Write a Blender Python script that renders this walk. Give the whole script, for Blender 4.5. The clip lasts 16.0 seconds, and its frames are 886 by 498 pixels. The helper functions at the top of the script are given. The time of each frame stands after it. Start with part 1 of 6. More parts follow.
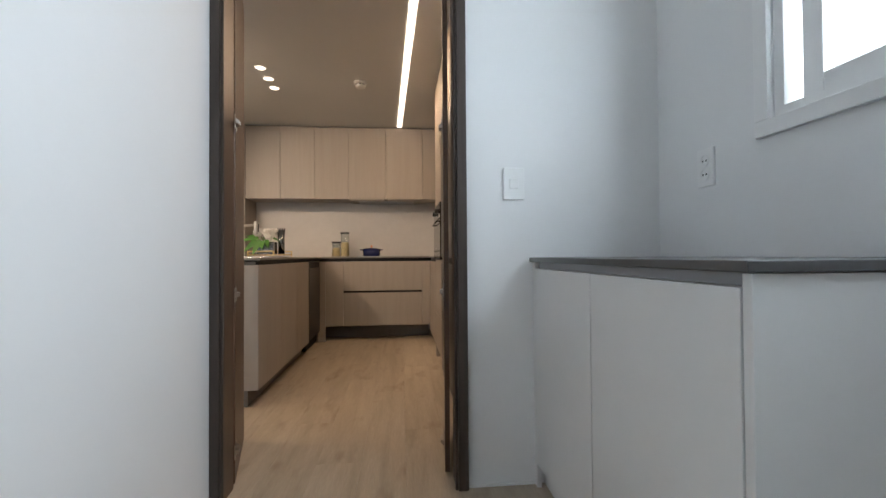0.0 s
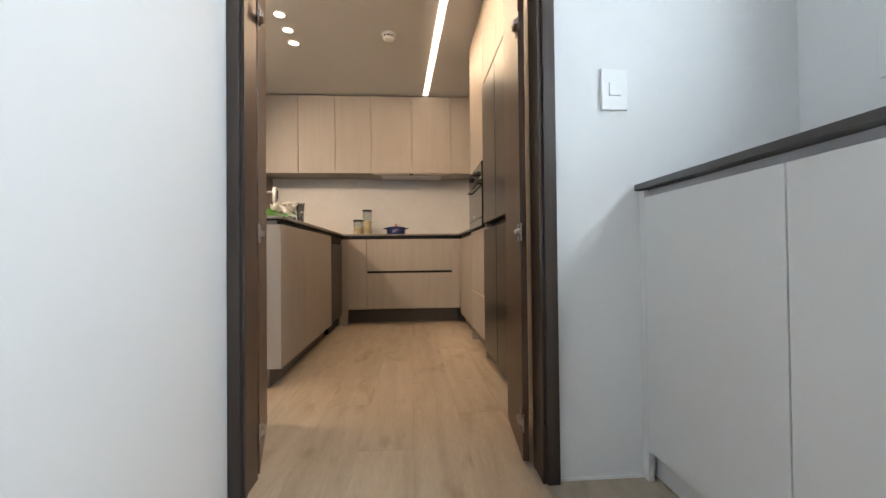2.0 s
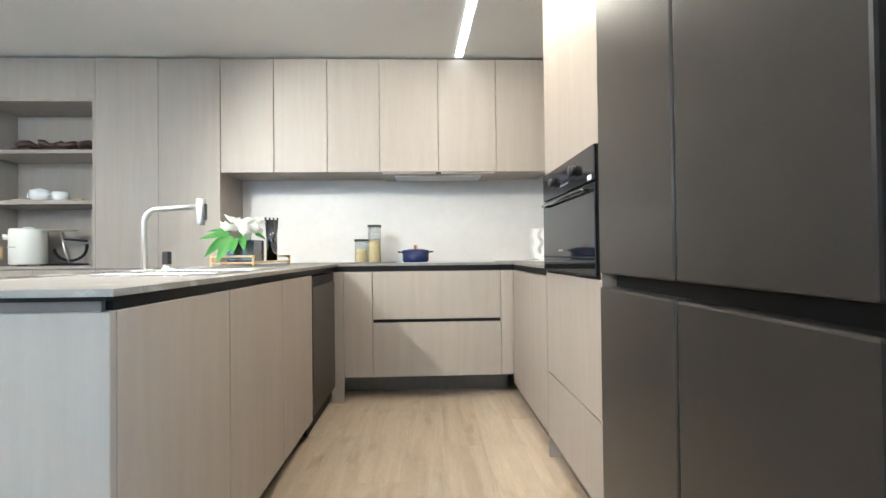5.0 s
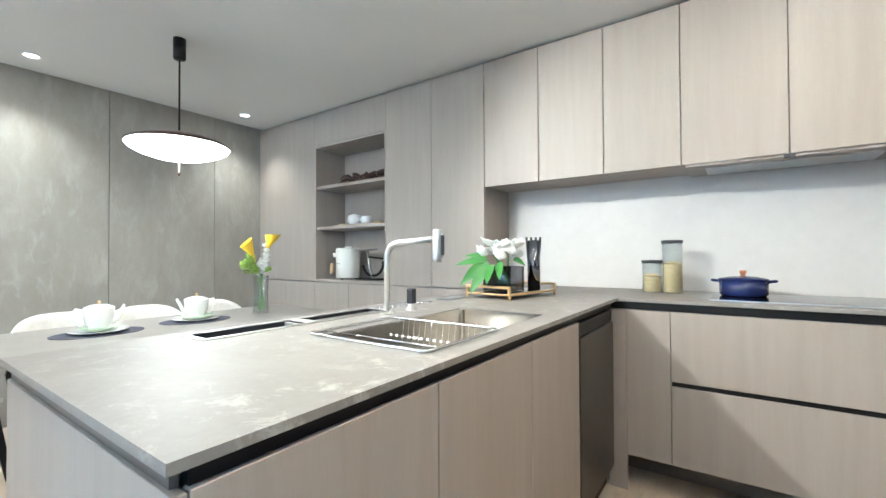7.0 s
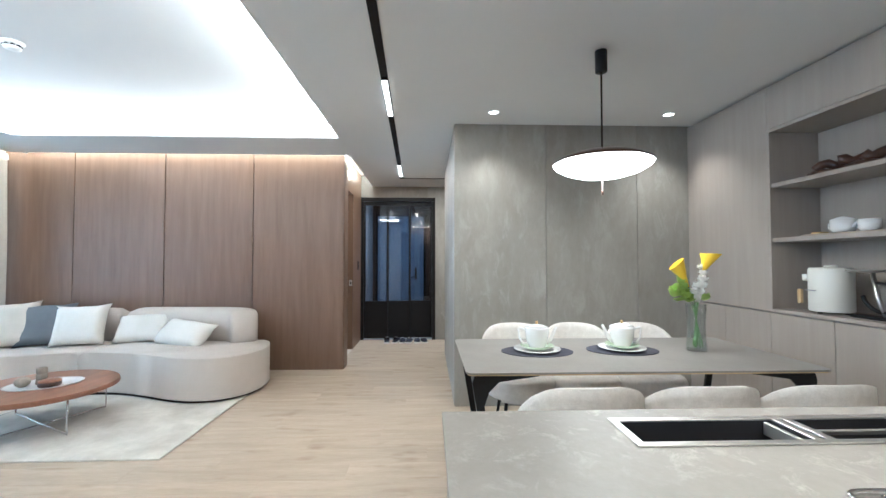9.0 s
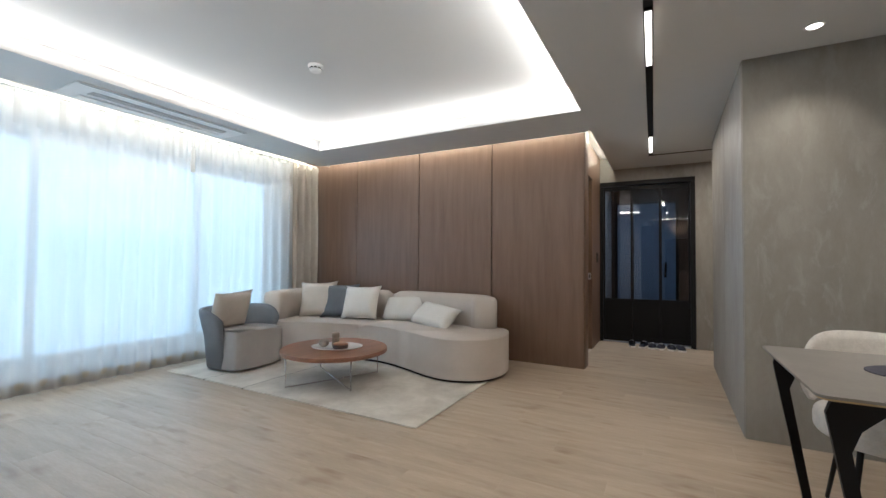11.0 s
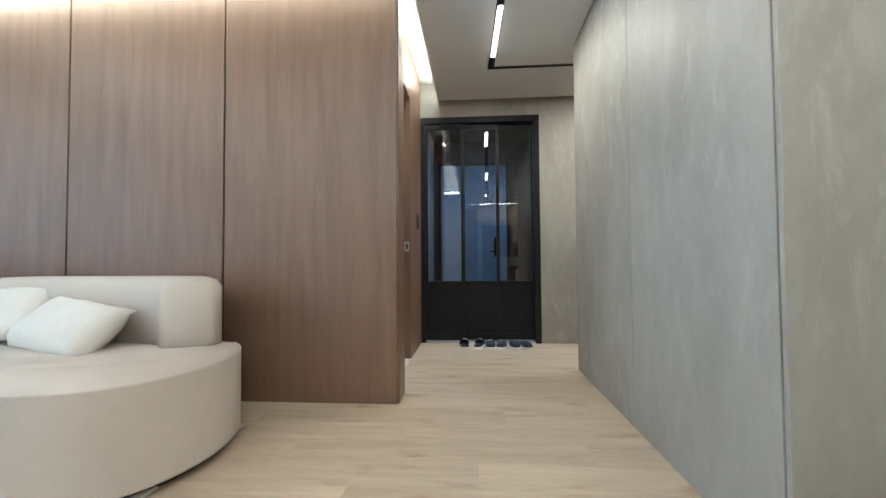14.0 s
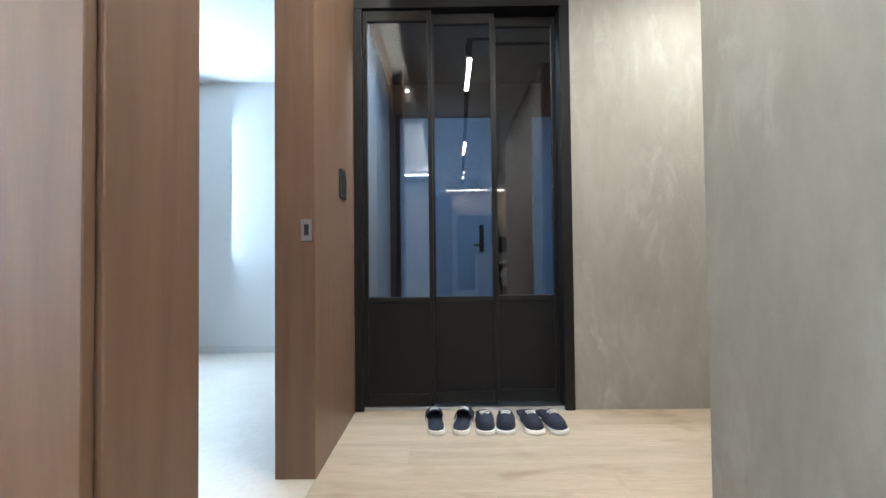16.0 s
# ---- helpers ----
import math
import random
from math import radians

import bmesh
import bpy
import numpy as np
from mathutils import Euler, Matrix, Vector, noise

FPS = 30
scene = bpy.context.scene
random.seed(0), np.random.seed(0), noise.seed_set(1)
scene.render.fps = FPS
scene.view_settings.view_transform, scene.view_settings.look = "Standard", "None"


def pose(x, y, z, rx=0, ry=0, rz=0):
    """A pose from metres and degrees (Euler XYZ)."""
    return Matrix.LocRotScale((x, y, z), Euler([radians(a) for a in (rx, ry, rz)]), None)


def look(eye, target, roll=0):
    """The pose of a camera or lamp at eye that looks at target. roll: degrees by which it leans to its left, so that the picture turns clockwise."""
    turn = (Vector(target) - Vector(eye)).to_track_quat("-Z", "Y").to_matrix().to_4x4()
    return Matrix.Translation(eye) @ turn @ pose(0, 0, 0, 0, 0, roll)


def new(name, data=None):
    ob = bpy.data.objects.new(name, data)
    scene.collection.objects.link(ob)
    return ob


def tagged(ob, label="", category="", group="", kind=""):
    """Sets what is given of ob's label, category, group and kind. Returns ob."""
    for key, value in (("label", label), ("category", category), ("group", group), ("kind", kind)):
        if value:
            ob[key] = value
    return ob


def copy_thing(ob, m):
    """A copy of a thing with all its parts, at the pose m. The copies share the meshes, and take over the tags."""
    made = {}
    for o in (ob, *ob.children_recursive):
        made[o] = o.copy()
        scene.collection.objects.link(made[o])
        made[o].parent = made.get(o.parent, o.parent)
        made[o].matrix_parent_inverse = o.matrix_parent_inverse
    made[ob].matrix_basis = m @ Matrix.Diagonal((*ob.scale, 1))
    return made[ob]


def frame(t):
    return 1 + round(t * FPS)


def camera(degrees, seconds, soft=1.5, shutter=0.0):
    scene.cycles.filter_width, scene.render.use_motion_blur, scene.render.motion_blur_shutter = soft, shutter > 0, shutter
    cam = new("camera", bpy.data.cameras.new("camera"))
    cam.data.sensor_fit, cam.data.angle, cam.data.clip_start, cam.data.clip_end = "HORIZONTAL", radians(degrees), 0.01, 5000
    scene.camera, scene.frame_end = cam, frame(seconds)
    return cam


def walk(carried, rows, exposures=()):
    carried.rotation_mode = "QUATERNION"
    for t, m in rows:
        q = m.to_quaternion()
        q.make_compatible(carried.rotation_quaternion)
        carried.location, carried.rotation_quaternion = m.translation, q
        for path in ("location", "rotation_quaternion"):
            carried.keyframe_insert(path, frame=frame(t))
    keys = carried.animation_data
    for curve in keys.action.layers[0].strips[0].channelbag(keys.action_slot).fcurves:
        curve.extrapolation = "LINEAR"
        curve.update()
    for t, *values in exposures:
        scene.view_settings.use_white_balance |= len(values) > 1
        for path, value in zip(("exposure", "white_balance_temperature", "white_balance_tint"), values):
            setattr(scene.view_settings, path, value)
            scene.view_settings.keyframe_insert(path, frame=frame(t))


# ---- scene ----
cam = camera(93.0, 16.0)
PATH = [
    (0, (0.146, 0.309, 0.886), (0.342, 2.299, 0.917), -0.4),
    (0.5, (0.133, 0.292, 0.796), (0.321, 2.283, 0.827), -0.5),
    (1, (0.088, 0.338, 0.728), (0.278, 2.328, 0.761), -0.5),
    (1.5, (0.037, 0.477, 0.681), (0.201, 2.47, 0.71), -0.6),
    (2, (-0.031, 0.688, 0.67), (0.118, 2.683, 0.699), -0.6),
    (2.5, (-0.064, 0.915, 0.653), (0.071, 2.91, 0.688), -0.6),
    (3, (-0.044, 1.192, 0.658), (0.075, 3.188, 0.696), -0.6),
    (5.5, (-0.117, 2.281, 0.997), (-0.089, 4.281, 1.019), -0.7),
    (6, (-0.139, 2.471, 1.027), (-0.276, 4.466, 1.051), -0.7),
    (6.5, (-0.202, 2.593, 1.06), (-0.774, 4.509, 1.089), -0.7),
    (7, (-0.217, 2.692, 1.086), (-1.363, 4.33, 1.115), -0.3),
    (7.5, (-0.237, 2.737, 1.114), (-1.827, 3.951, 1.154), -0.5),
    (8, (-0.338, 2.813, 1.145), (-2.142, 3.674, 1.187), -0.4),
    (8.5, (-0.487, 2.848, 1.168), (-2.421, 3.349, 1.225), -0.2),
    (9, (-0.592, 2.85, 1.185), (-2.59, 2.92, 1.245), 0.0),
    (9.5, (-0.702, 2.845, 1.183), (-2.663, 2.455, 1.246), 0.3),
    (10, (-0.726, 2.816, 1.162), (-2.553, 2.003, 1.229), 0.4),
    (10.2, (-0.733, 2.8, 1.158), (-2.489, 1.848, 1.218), 0.6),
    (12.3, (-1.591, 2.425, 0.835), (-3.416, 1.609, 0.887), 0.3),
    (12.5, (-1.733, 2.416, 0.823), (-3.616, 1.744, 0.874), 0.2),
    (13, (-2.139, 2.386, 0.802), (-4.105, 2.024, 0.857), -0.0),
    (13.5, (-2.554, 2.38, 0.775), (-4.544, 2.19, 0.83), -0.2),
    (14, (-3.01, 2.337, 0.768), (-5.004, 2.188, 0.83), -0.4),
    (14.5, (-3.449, 2.304, 0.77), (-5.444, 2.183, 0.833), -0.3),
    (15, (-3.929, 2.314, 0.772), (-5.926, 2.228, 0.839), -0.3),
    (15.5, (-4.379, 2.281, 0.784), (-6.378, 2.24, 0.84), -0.6),
    (16, (-4.839, 2.303, 0.786), (-6.839, 2.287, 0.831), -0.6),
]
EXPOSURES = [(0, -0.47, 6350, 12), (1.5, -0.08, 6400, 11), (2.5, 0.12, 6400, 11), (3, 0.32, 6600, 11), (3.9, 0.8, 5600, 2), (5.5, 1.15, 4600, -2), (7.5, 1.0, 4550, -3), (8, 0.78, 4550, 0), (9.5, 0.30, 4600, 0), (10, -0.22, 4650, -1), (10.2, -0.30, 4700, 0), (12.3, -0.62, 5650, 6), (12.6, -0.50, 5600, 6), (13.2, 0.24, 5300, 2), (14, 0.47, 4800, -3), (14.5, 0.72, 4600, -4), (15.4, 1.12, 4620, -5), (16, 1.02, 4800, -2)]
walk(cam, [(t, look(eye, target, roll)) for t, eye, target, roll in PATH], EXPOSURES)


# ---- world, sun, exposure ----
world = bpy.data.worlds.new("world")
scene.world = world
world.use_nodes = True
wt = world.node_tree
sky = wt.nodes.new("ShaderNodeTexSky")
sky.sky_type, sky.sun_disc = "NISHITA", False
sky.sun_elevation, sky.sun_rotation = radians(40), radians(340)
wt.links.new(sky.outputs[0], wt.nodes["Background"].inputs[0])
wt.nodes["Background"].inputs[1].default_value = 0.15
sun = new("sun", bpy.data.lights.new("sun", "SUN"))
sun.data.energy, sun.data.angle, sun.data.color = 2.0, radians(0.5), (1, 0.95, 0.88)
sun.matrix_world = look((0, 0, 0), (0.25, -0.72, -0.64))

CEIL = 2.333
WARM, NEUT, COVE, DAY = (1.0, 0.70, 0.43), (1.0, 0.76, 0.54), (1.0, 0.80, 0.62), (0.80, 0.91, 1.0)
CX0, CX1, CY0, CY1 = -4.51, -1.30, -0.93, 2.02


def area(name, x, y, z, sx, sy, energy, color, target=(0, 0, -1), spread=180):
    """An area lamp of the size sx by sy, facing along target."""
    lamp = new(name, bpy.data.lights.new(name, "AREA"))
    lamp.data.shape, lamp.data.size, lamp.data.size_y = "RECTANGLE", sx, sy
    lamp.data.energy, lamp.data.color, lamp.data.spread = energy, color, radians(spread)
    lamp.matrix_world = look((x, y, z), (x + target[0], y + target[1], z + target[2]))
    return lamp


def down(name, x, y, z, sx, sy, energy, color):
    lamp = area(name, x, y, z, sx, sy, energy, color)
    lamp.matrix_world = pose(x, y, z)
    return lamp


down("strip_lamp", 0.145, 3.40, 2.322, 0.04, 2.20, 21, WARM)
for lx, power in ((-1.60, 13), (-3.51, 9), (-5.84, 17)):
    down("track_lamp", lx, 2.483 + 0.029 * (lx + 6.38), 2.308, 0.62, 0.03, power, NEUT)
# added beyond view to brighten the right side of the corridor
down("track_lamp", -6.38, 3.75, 2.308, 0.03, 0.62, 20, NEUT)
down("pendant_lamp", -2.82, 3.79, 1.625, 0.36, 0.36, 6, NEUT)
area("cove_lamp", CX0 - 0.06, 0.55, 2.39, 2.9, 0.04, 33, COVE, (1, 0, 0.8))
area("cove_lamp", CX1 + 0.06, 0.55, 2.39, 2.9, 0.04, 33, COVE, (-1, 0, 0.8))
area("cove_lamp", -2.9, CY1 + 0.06, 2.39, 3.2, 0.04, 33, COVE, (0, -1, 0.8))
area("cove_lamp", -2.9, CY0 - 0.06, 2.39, 3.2, 0.04, 33, COVE, (0, 1, 0.8))
area("slot_lamp", -5.14, 0.1, 2.44, 3.7, 0.02, 20, (1.0, 0.80, 0.55), (-1, 0, -0.5))
area("slot_lamp", -6.1, 1.995, 2.44, 1.7, 0.02, 9, (1.0, 0.80, 0.55), (0, -1, -0.5))
area("curtain_slot_lamp", -3.0, -1.54, 2.43, 4.2, 0.02, 26, (1.0, 0.80, 0.55), (0, -0.5, -1))
area("living_window_lamp", -2.83, -2.14, 1.18, 3.65, 1.85, 40, (0.82, 0.93, 1.0), (0, 1, 0))
area("utility_window_lamp", 1.405, 0.75, 1.75, 1.1, 0.75, 52, DAY, (-1, 0, 0))
# added fill for the bright bedroom, source unseen; no window is built there
area("bedroom_fill_lamp", -8.3, 0.2, 1.4, 1.4, 1.2, 44, (0.95, 0.97, 1.0), (1, 0.6, 0))
# added fill, hidden above the entrance door, to brighten the blue door behind it
down("vestibule_fill_lamp", -7.26, 2.4, 2.32, 0.12, 0.5, 15, (0.9, 0.95, 1.0))
# the last, in the corridor, is an unseen source added for brightness there
for x, y in ((-0.92, 3.62), (-0.92, 3.82), (-0.93, 4.01), (-3.77, 3.35), (-3.77, 4.72), (-6.38, 4.3)):
    spot = new("downlight_lamp", bpy.data.lights.new("downlight_lamp", "SPOT"))
    spot.data.energy, spot.data.color = (9 if x < -6 else 28 if x < -2 else 7), NEUT
    spot.data.spot_size, spot.data.spot_blend, spot.data.shadow_soft_size = radians(105), 0.9, 0.03
    spot.matrix_world = pose(x, y, 2.31)

# unseen spot, assumed from the sharp diagonal shadow across the drawer fronts
spot = new("assumed_spot_lamp", bpy.data.lights.new("assumed_spot_lamp", "SPOT"))
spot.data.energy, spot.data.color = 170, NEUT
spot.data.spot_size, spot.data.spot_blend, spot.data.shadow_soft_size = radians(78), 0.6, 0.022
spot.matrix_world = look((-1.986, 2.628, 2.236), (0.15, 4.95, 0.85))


# ---- materials ----
def material(name, color, rough=0.5, metal=0.0):
    m = bpy.data.materials.new(name)
    m.use_nodes = True
    b = m.node_tree.nodes["Principled BSDF"]
    b.inputs["Base Color"].default_value = (*color, 1)
    b.inputs["Roughness"].default_value = rough
    b.inputs["Metallic"].default_value = metal
    return m, m.node_tree, b


def glow(name, color, strength):
    m, nt, b = material(name, (0.9, 0.9, 0.9))
    b.inputs["Emission Color"].default_value = (*color, 1)
    b.inputs["Emission Strength"].default_value = strength
    return m


def coords(nt, scale, mode="Object", rotation=(0, 0, 0)):
    tc, mp = nt.nodes.new("ShaderNodeTexCoord"), nt.nodes.new("ShaderNodeMapping")
    mp.inputs["Scale"].default_value = scale
    mp.inputs["Rotation"].default_value = rotation
    nt.links.new(tc.outputs[mode], mp.inputs["Vector"])
    info = nt.nodes.new("ShaderNodeObjectInfo")
    mul = nt.nodes.new("ShaderNodeVectorMath")
    mul.operation = "SCALE"
    mul.inputs["Scale"].default_value = 37.0
    comb = nt.nodes.new("ShaderNodeCombineXYZ")
    for k in (0, 1, 2):
        nt.links.new(info.outputs["Random"], comb.inputs[k])
    nt.links.new(comb.outputs[0], mul.inputs[0])
    add = nt.nodes.new("ShaderNodeVectorMath")
    nt.links.new(mp.outputs[0], add.inputs[0])
    nt.links.new(mul.outputs[0], add.inputs[1])
    return add.outputs[0], info.outputs["Random"]


def noisy(nt, vec, scale, detail=4, rough=0.55, distortion=0.0):
    n = nt.nodes.new("ShaderNodeTexNoise")
    n.inputs["Scale"].default_value, n.inputs["Detail"].default_value = scale, detail
    n.inputs["Roughness"].default_value, n.inputs["Distortion"].default_value = rough, distortion
    nt.links.new(vec, n.inputs["Vector"])
    return n.outputs["Fac"]


def ramp(nt, fac, stops):
    r = nt.nodes.new("ShaderNodeValToRGB")
    while len(r.color_ramp.elements) < len(stops):
        r.color_ramp.elements.new(0.5)
    for e, (p, c) in zip(r.color_ramp.elements, stops):
        e.position, e.color = p, ((*c, 1) if len(c) == 3 else c)
    nt.links.new(fac, r.inputs[0])
    return r.outputs[0]


def mixed(nt, a, b, fac, blend="MIX"):
    m = nt.nodes.new("ShaderNodeMix")
    m.data_type, m.blend_type = "RGBA", blend
    for value, socket in ((fac, m.inputs[0]), (a, m.inputs[6]), (b, m.inputs[7])):
        if isinstance(value, (int, float)):
            socket.default_value = value
        elif isinstance(value, tuple):
            socket.default_value = (*value, 1)
        else:
            nt.links.new(value, socket)
    return m.outputs[2]


def bump(nt, b, height, strength=0.1, distance=0.002):
    n = nt.nodes.new("ShaderNodeBump")
    n.inputs["Strength"].default_value, n.inputs["Distance"].default_value = strength, distance
    nt.links.new(height, n.inputs["Height"])
    nt.links.new(n.outputs[0], b.inputs["Normal"])


def wood(name, dark, light, rough, stretch, fine=1.0, spread=0.12, knots=False, streak=0.12):
    """Wood whose grain runs along the axis where stretch is smallest."""
    m, nt, b = material(name, light, rough)
    vec, rnd = coords(nt, stretch)
    g1 = noisy(nt, vec, 3.0, 6, 0.6, 0.4)
    vec2, _ = coords(nt, tuple(6 * s for s in stretch))
    g2 = noisy(nt, vec2, 6.0 * fine, 3, 0.6)
    c = ramp(nt, g1, [(0.32, dark), (0.68, light)])
    c = mixed(nt, c, ramp(nt, g2, [(0.3, (1 - streak,) * 3), (0.7, (1 + streak * 0.6,) * 3)]), 0.8, "MULTIPLY")
    if knots:
        vec3, _ = coords(nt, (4.5, 1.6, 1))
        k = noisy(nt, vec3, 2.1, 2, 0.5)
        c = mixed(nt, c, ramp(nt, k, [(0.59, (1, 1, 1)), (0.76, (0.68, 0.60, 0.52))]), 0.85, "MULTIPLY")
    v = ramp(nt, rnd, [(0.0, (1 - spread,) * 3), (1.0, (1 + spread,) * 3)])
    c = mixed(nt, c, v, 1.0, "MULTIPLY")
    nt.links.new(c, b.inputs["Base Color"])
    bump(nt, b, g2, 0.12, 0.001)
    return m


def mottled(name, a, c, rough, scale, fine, depth=0.1, veins=None, dist=0.001, fleck=0.08, vein_scale=5.0, vein_rough=0.8, upright=1.0):
    m, nt, b = material(name, a, rough)
    vec, _ = coords(nt, (1, 1, upright))
    n1, n2 = noisy(nt, vec, scale, 6, 0.65, 0.3), noisy(nt, vec, fine, 5, 0.7)
    col = mixed(nt, a, c, ramp(nt, n1, [(0.35, (0, 0, 0)), (0.65, (1, 1, 1))]))
    col = mixed(nt, col, ramp(nt, n2, [(0.3, (1 - fleck,) * 3), (0.7, (1 + fleck,) * 3)]), 0.8, "MULTIPLY")
    if veins:
        n3 = noisy(nt, vec, scale * vein_scale, 8, vein_rough, 0.5)
        n4 = noisy(nt, vec, scale * 0.8, 2, 0.5)
        f = mixed(nt, ramp(nt, n3, [(0.52, (0, 0, 0)), (0.64, (1, 1, 1))]), ramp(nt, n4, [(0.36, (0.1, 0.1, 0.1)), (0.60, (1, 1, 1))]), 1.0, "MULTIPLY")
        col = mixed(nt, col, veins, f)
    nt.links.new(col, b.inputs["Base Color"])
    bump(nt, b, n2, depth, dist)
    return m


M = {}
M["paint"] = mottled("white_paint", (0.75, 0.75, 0.745), (0.77, 0.77, 0.765), 0.75, 1.3, 90, 0.03, None, 0.0005, 0.006)
M["ceiling"] = mottled("ceiling_paper", (0.67, 0.67, 0.66), (0.69, 0.69, 0.68), 0.85, 1.0, 120, 0.04, None, 0.0005, 0.006)
M["plank"] = wood("oak_plank", (0.375, 0.302, 0.215), (0.485, 0.405, 0.305), 0.42, (5, 0.55, 1), 1.0, 0.05, True, 0.10)
M["floor_pale"] = mottled("pale_vinyl_floor", (0.52, 0.47, 0.40), (0.57, 0.52, 0.45), 0.5, 2.0, 40, 0.05)
M["taupe"] = wood("taupe_laminate", (0.308, 0.270, 0.232), (0.338, 0.298, 0.258), 0.5, (8, 8, 0.5), 1.0, 0.02, False, 0.03)
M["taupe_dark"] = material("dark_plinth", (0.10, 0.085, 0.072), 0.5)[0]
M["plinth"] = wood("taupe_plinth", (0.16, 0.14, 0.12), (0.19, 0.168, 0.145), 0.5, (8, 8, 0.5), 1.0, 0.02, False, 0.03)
M["walnut"] = wood("walnut_veneer", (0.138, 0.082, 0.052), (0.182, 0.112, 0.073), 0.42, (7, 7, 0.5), 1.0, 0.03, False, 0.05)
M["door_wood"] = wood("dark_walnut_frame", (0.072, 0.040, 0.026), (0.100, 0.057, 0.037), 0.4, (12, 12, 0.6), 1.0, 0.03)
M["frame_dark"] = wood("dark_frame_foil", (0.042, 0.030, 0.024), (0.062, 0.046, 0.037), 0.38, (14, 14, 0.6), 1.0, 0.02)
M["concrete"] = mottled("concrete_film", (0.235, 0.221, 0.194), (0.30, 0.286, 0.256), 0.55, 2.6, 24, 0.14, (0.328, 0.317, 0.290), fleck=0.07, vein_scale=4.0, vein_rough=0.66, upright=0.42)
M["stone"] = mottled("greige_stone_top", (0.20, 0.187, 0.168), (0.235, 0.22, 0.20), 0.48, 3.0, 50, 0.05, (0.36, 0.34, 0.31))
M["stone_dark"] = mottled("charcoal_stone_top", (0.07, 0.07, 0.07), (0.10, 0.10, 0.10), 0.35, 3.0, 50, 0.05)
M["splash"] = mottled("pale_stone_splashback", (0.545, 0.525, 0.50), (0.585, 0.565, 0.54), 0.5, 2.0, 18, 0.04, fleck=0.03)
M["table_stone"] = mottled("grey_ceramic_table", (0.20, 0.19, 0.17), (0.24, 0.225, 0.205), 0.35, 4.0, 60, 0.04)
M["black"] = material("black_channel", (0.008, 0.008, 0.009), 0.5)[0]
M["black_metal"] = material("black_painted_steel", (0.010, 0.010, 0.011), 0.45)[0]
M["fridge"] = mottled("dark_brushed_fridge", (0.034, 0.030, 0.026), (0.041, 0.036, 0.032), 0.33, 6.0, 120, 0.03)
for key in ("black", "black_metal"):
    M[key].node_tree.nodes["Principled BSDF"].inputs["Specular IOR Level"].default_value = 0.2
M["white_lac"] = mottled("white_lacquer", (0.70, 0.70, 0.69), (0.73, 0.73, 0.72), 0.45, 2.0, 90, 0.02, None, 0.0005, 0.006)
M["steel"] = material("brushed_steel", (0.62, 0.60, 0.57), 0.28, 1.0)[0]
M["steel_sink"] = mottled("sink_steel", (0.19, 0.175, 0.145), (0.225, 0.21, 0.178), 0.50, 5.0, 150, 0.05)
M["steel_sink"].node_tree.nodes["Principled BSDF"].inputs["Metallic"].default_value = 1.0
M["gloss_black"] = material("black_glass", (0.008, 0.008, 0.009), 0.06)[0]
M["plastic_white"] = material("white_plastic", (0.78, 0.78, 0.77), 0.35)[0]
M["light_strip"] = glow("light_diffuser", (1.0, 0.80, 0.60), 5.0)
M["light_round"] = glow("downlight_diffuser", (1.0, 0.82, 0.62), 8.0)
M["pendant_glow"] = glow("pendant_diffuser", (1.0, 0.82, 0.64), 9.0)

M["sky_south"] = glow("pale_daylight", (0.74, 0.91, 1.0), 0.8)
M["sky_east"] = glow("white_daylight", (0.86, 0.95, 1.0), 2.0)


def pane_material(name, tint, gloss):
    """Thin glass: tinted clear body with a mirror-like sheen that grows at low angles."""
    m = bpy.data.materials.new(name)
    m.use_nodes = True
    nt = m.node_tree
    nt.nodes.remove(nt.nodes["Principled BSDF"])
    body, shine, mix, fres = (nt.nodes.new(k) for k in ("ShaderNodeBsdfTransparent", "ShaderNodeBsdfGlossy", "ShaderNodeMixShader", "ShaderNodeLayerWeight"))
    body.inputs[0].default_value = (*tint, 1)
    shine.inputs["Roughness"].default_value = 0.01
    power, scale = nt.nodes.new("ShaderNodeMath"), nt.nodes.new("ShaderNodeMath")
    power.operation, power.inputs[1].default_value = "POWER", 4.0
    scale.operation, scale.inputs[1].default_value, scale.inputs[2].default_value = "MULTIPLY_ADD", 0.85, gloss
    nt.links.new(fres.outputs["Facing"], power.inputs[0])
    nt.links.new(power.outputs[0], scale.inputs[0])
    nt.links.new(scale.outputs[0], mix.inputs[0])
    nt.links.new(body.outputs[0], mix.inputs[1])
    nt.links.new(shine.outputs[0], mix.inputs[2])
    nt.links.new(mix.outputs[0], nt.nodes["Material Output"].inputs[0])
    return m


M["glass"] = pane_material("clear_glass", (0.93, 0.95, 0.95), 0.04)
M["smoked"] = pane_material("smoked_glass", (0.55, 0.55, 0.56), 0.07)


# ---- builders ----
def thing(name, label, category, at=(0, 0, 0), group=""):
    ob = new(name)
    ob.location = at
    ob.empty_display_size = 0.1
    return tagged(ob, label, category, group)


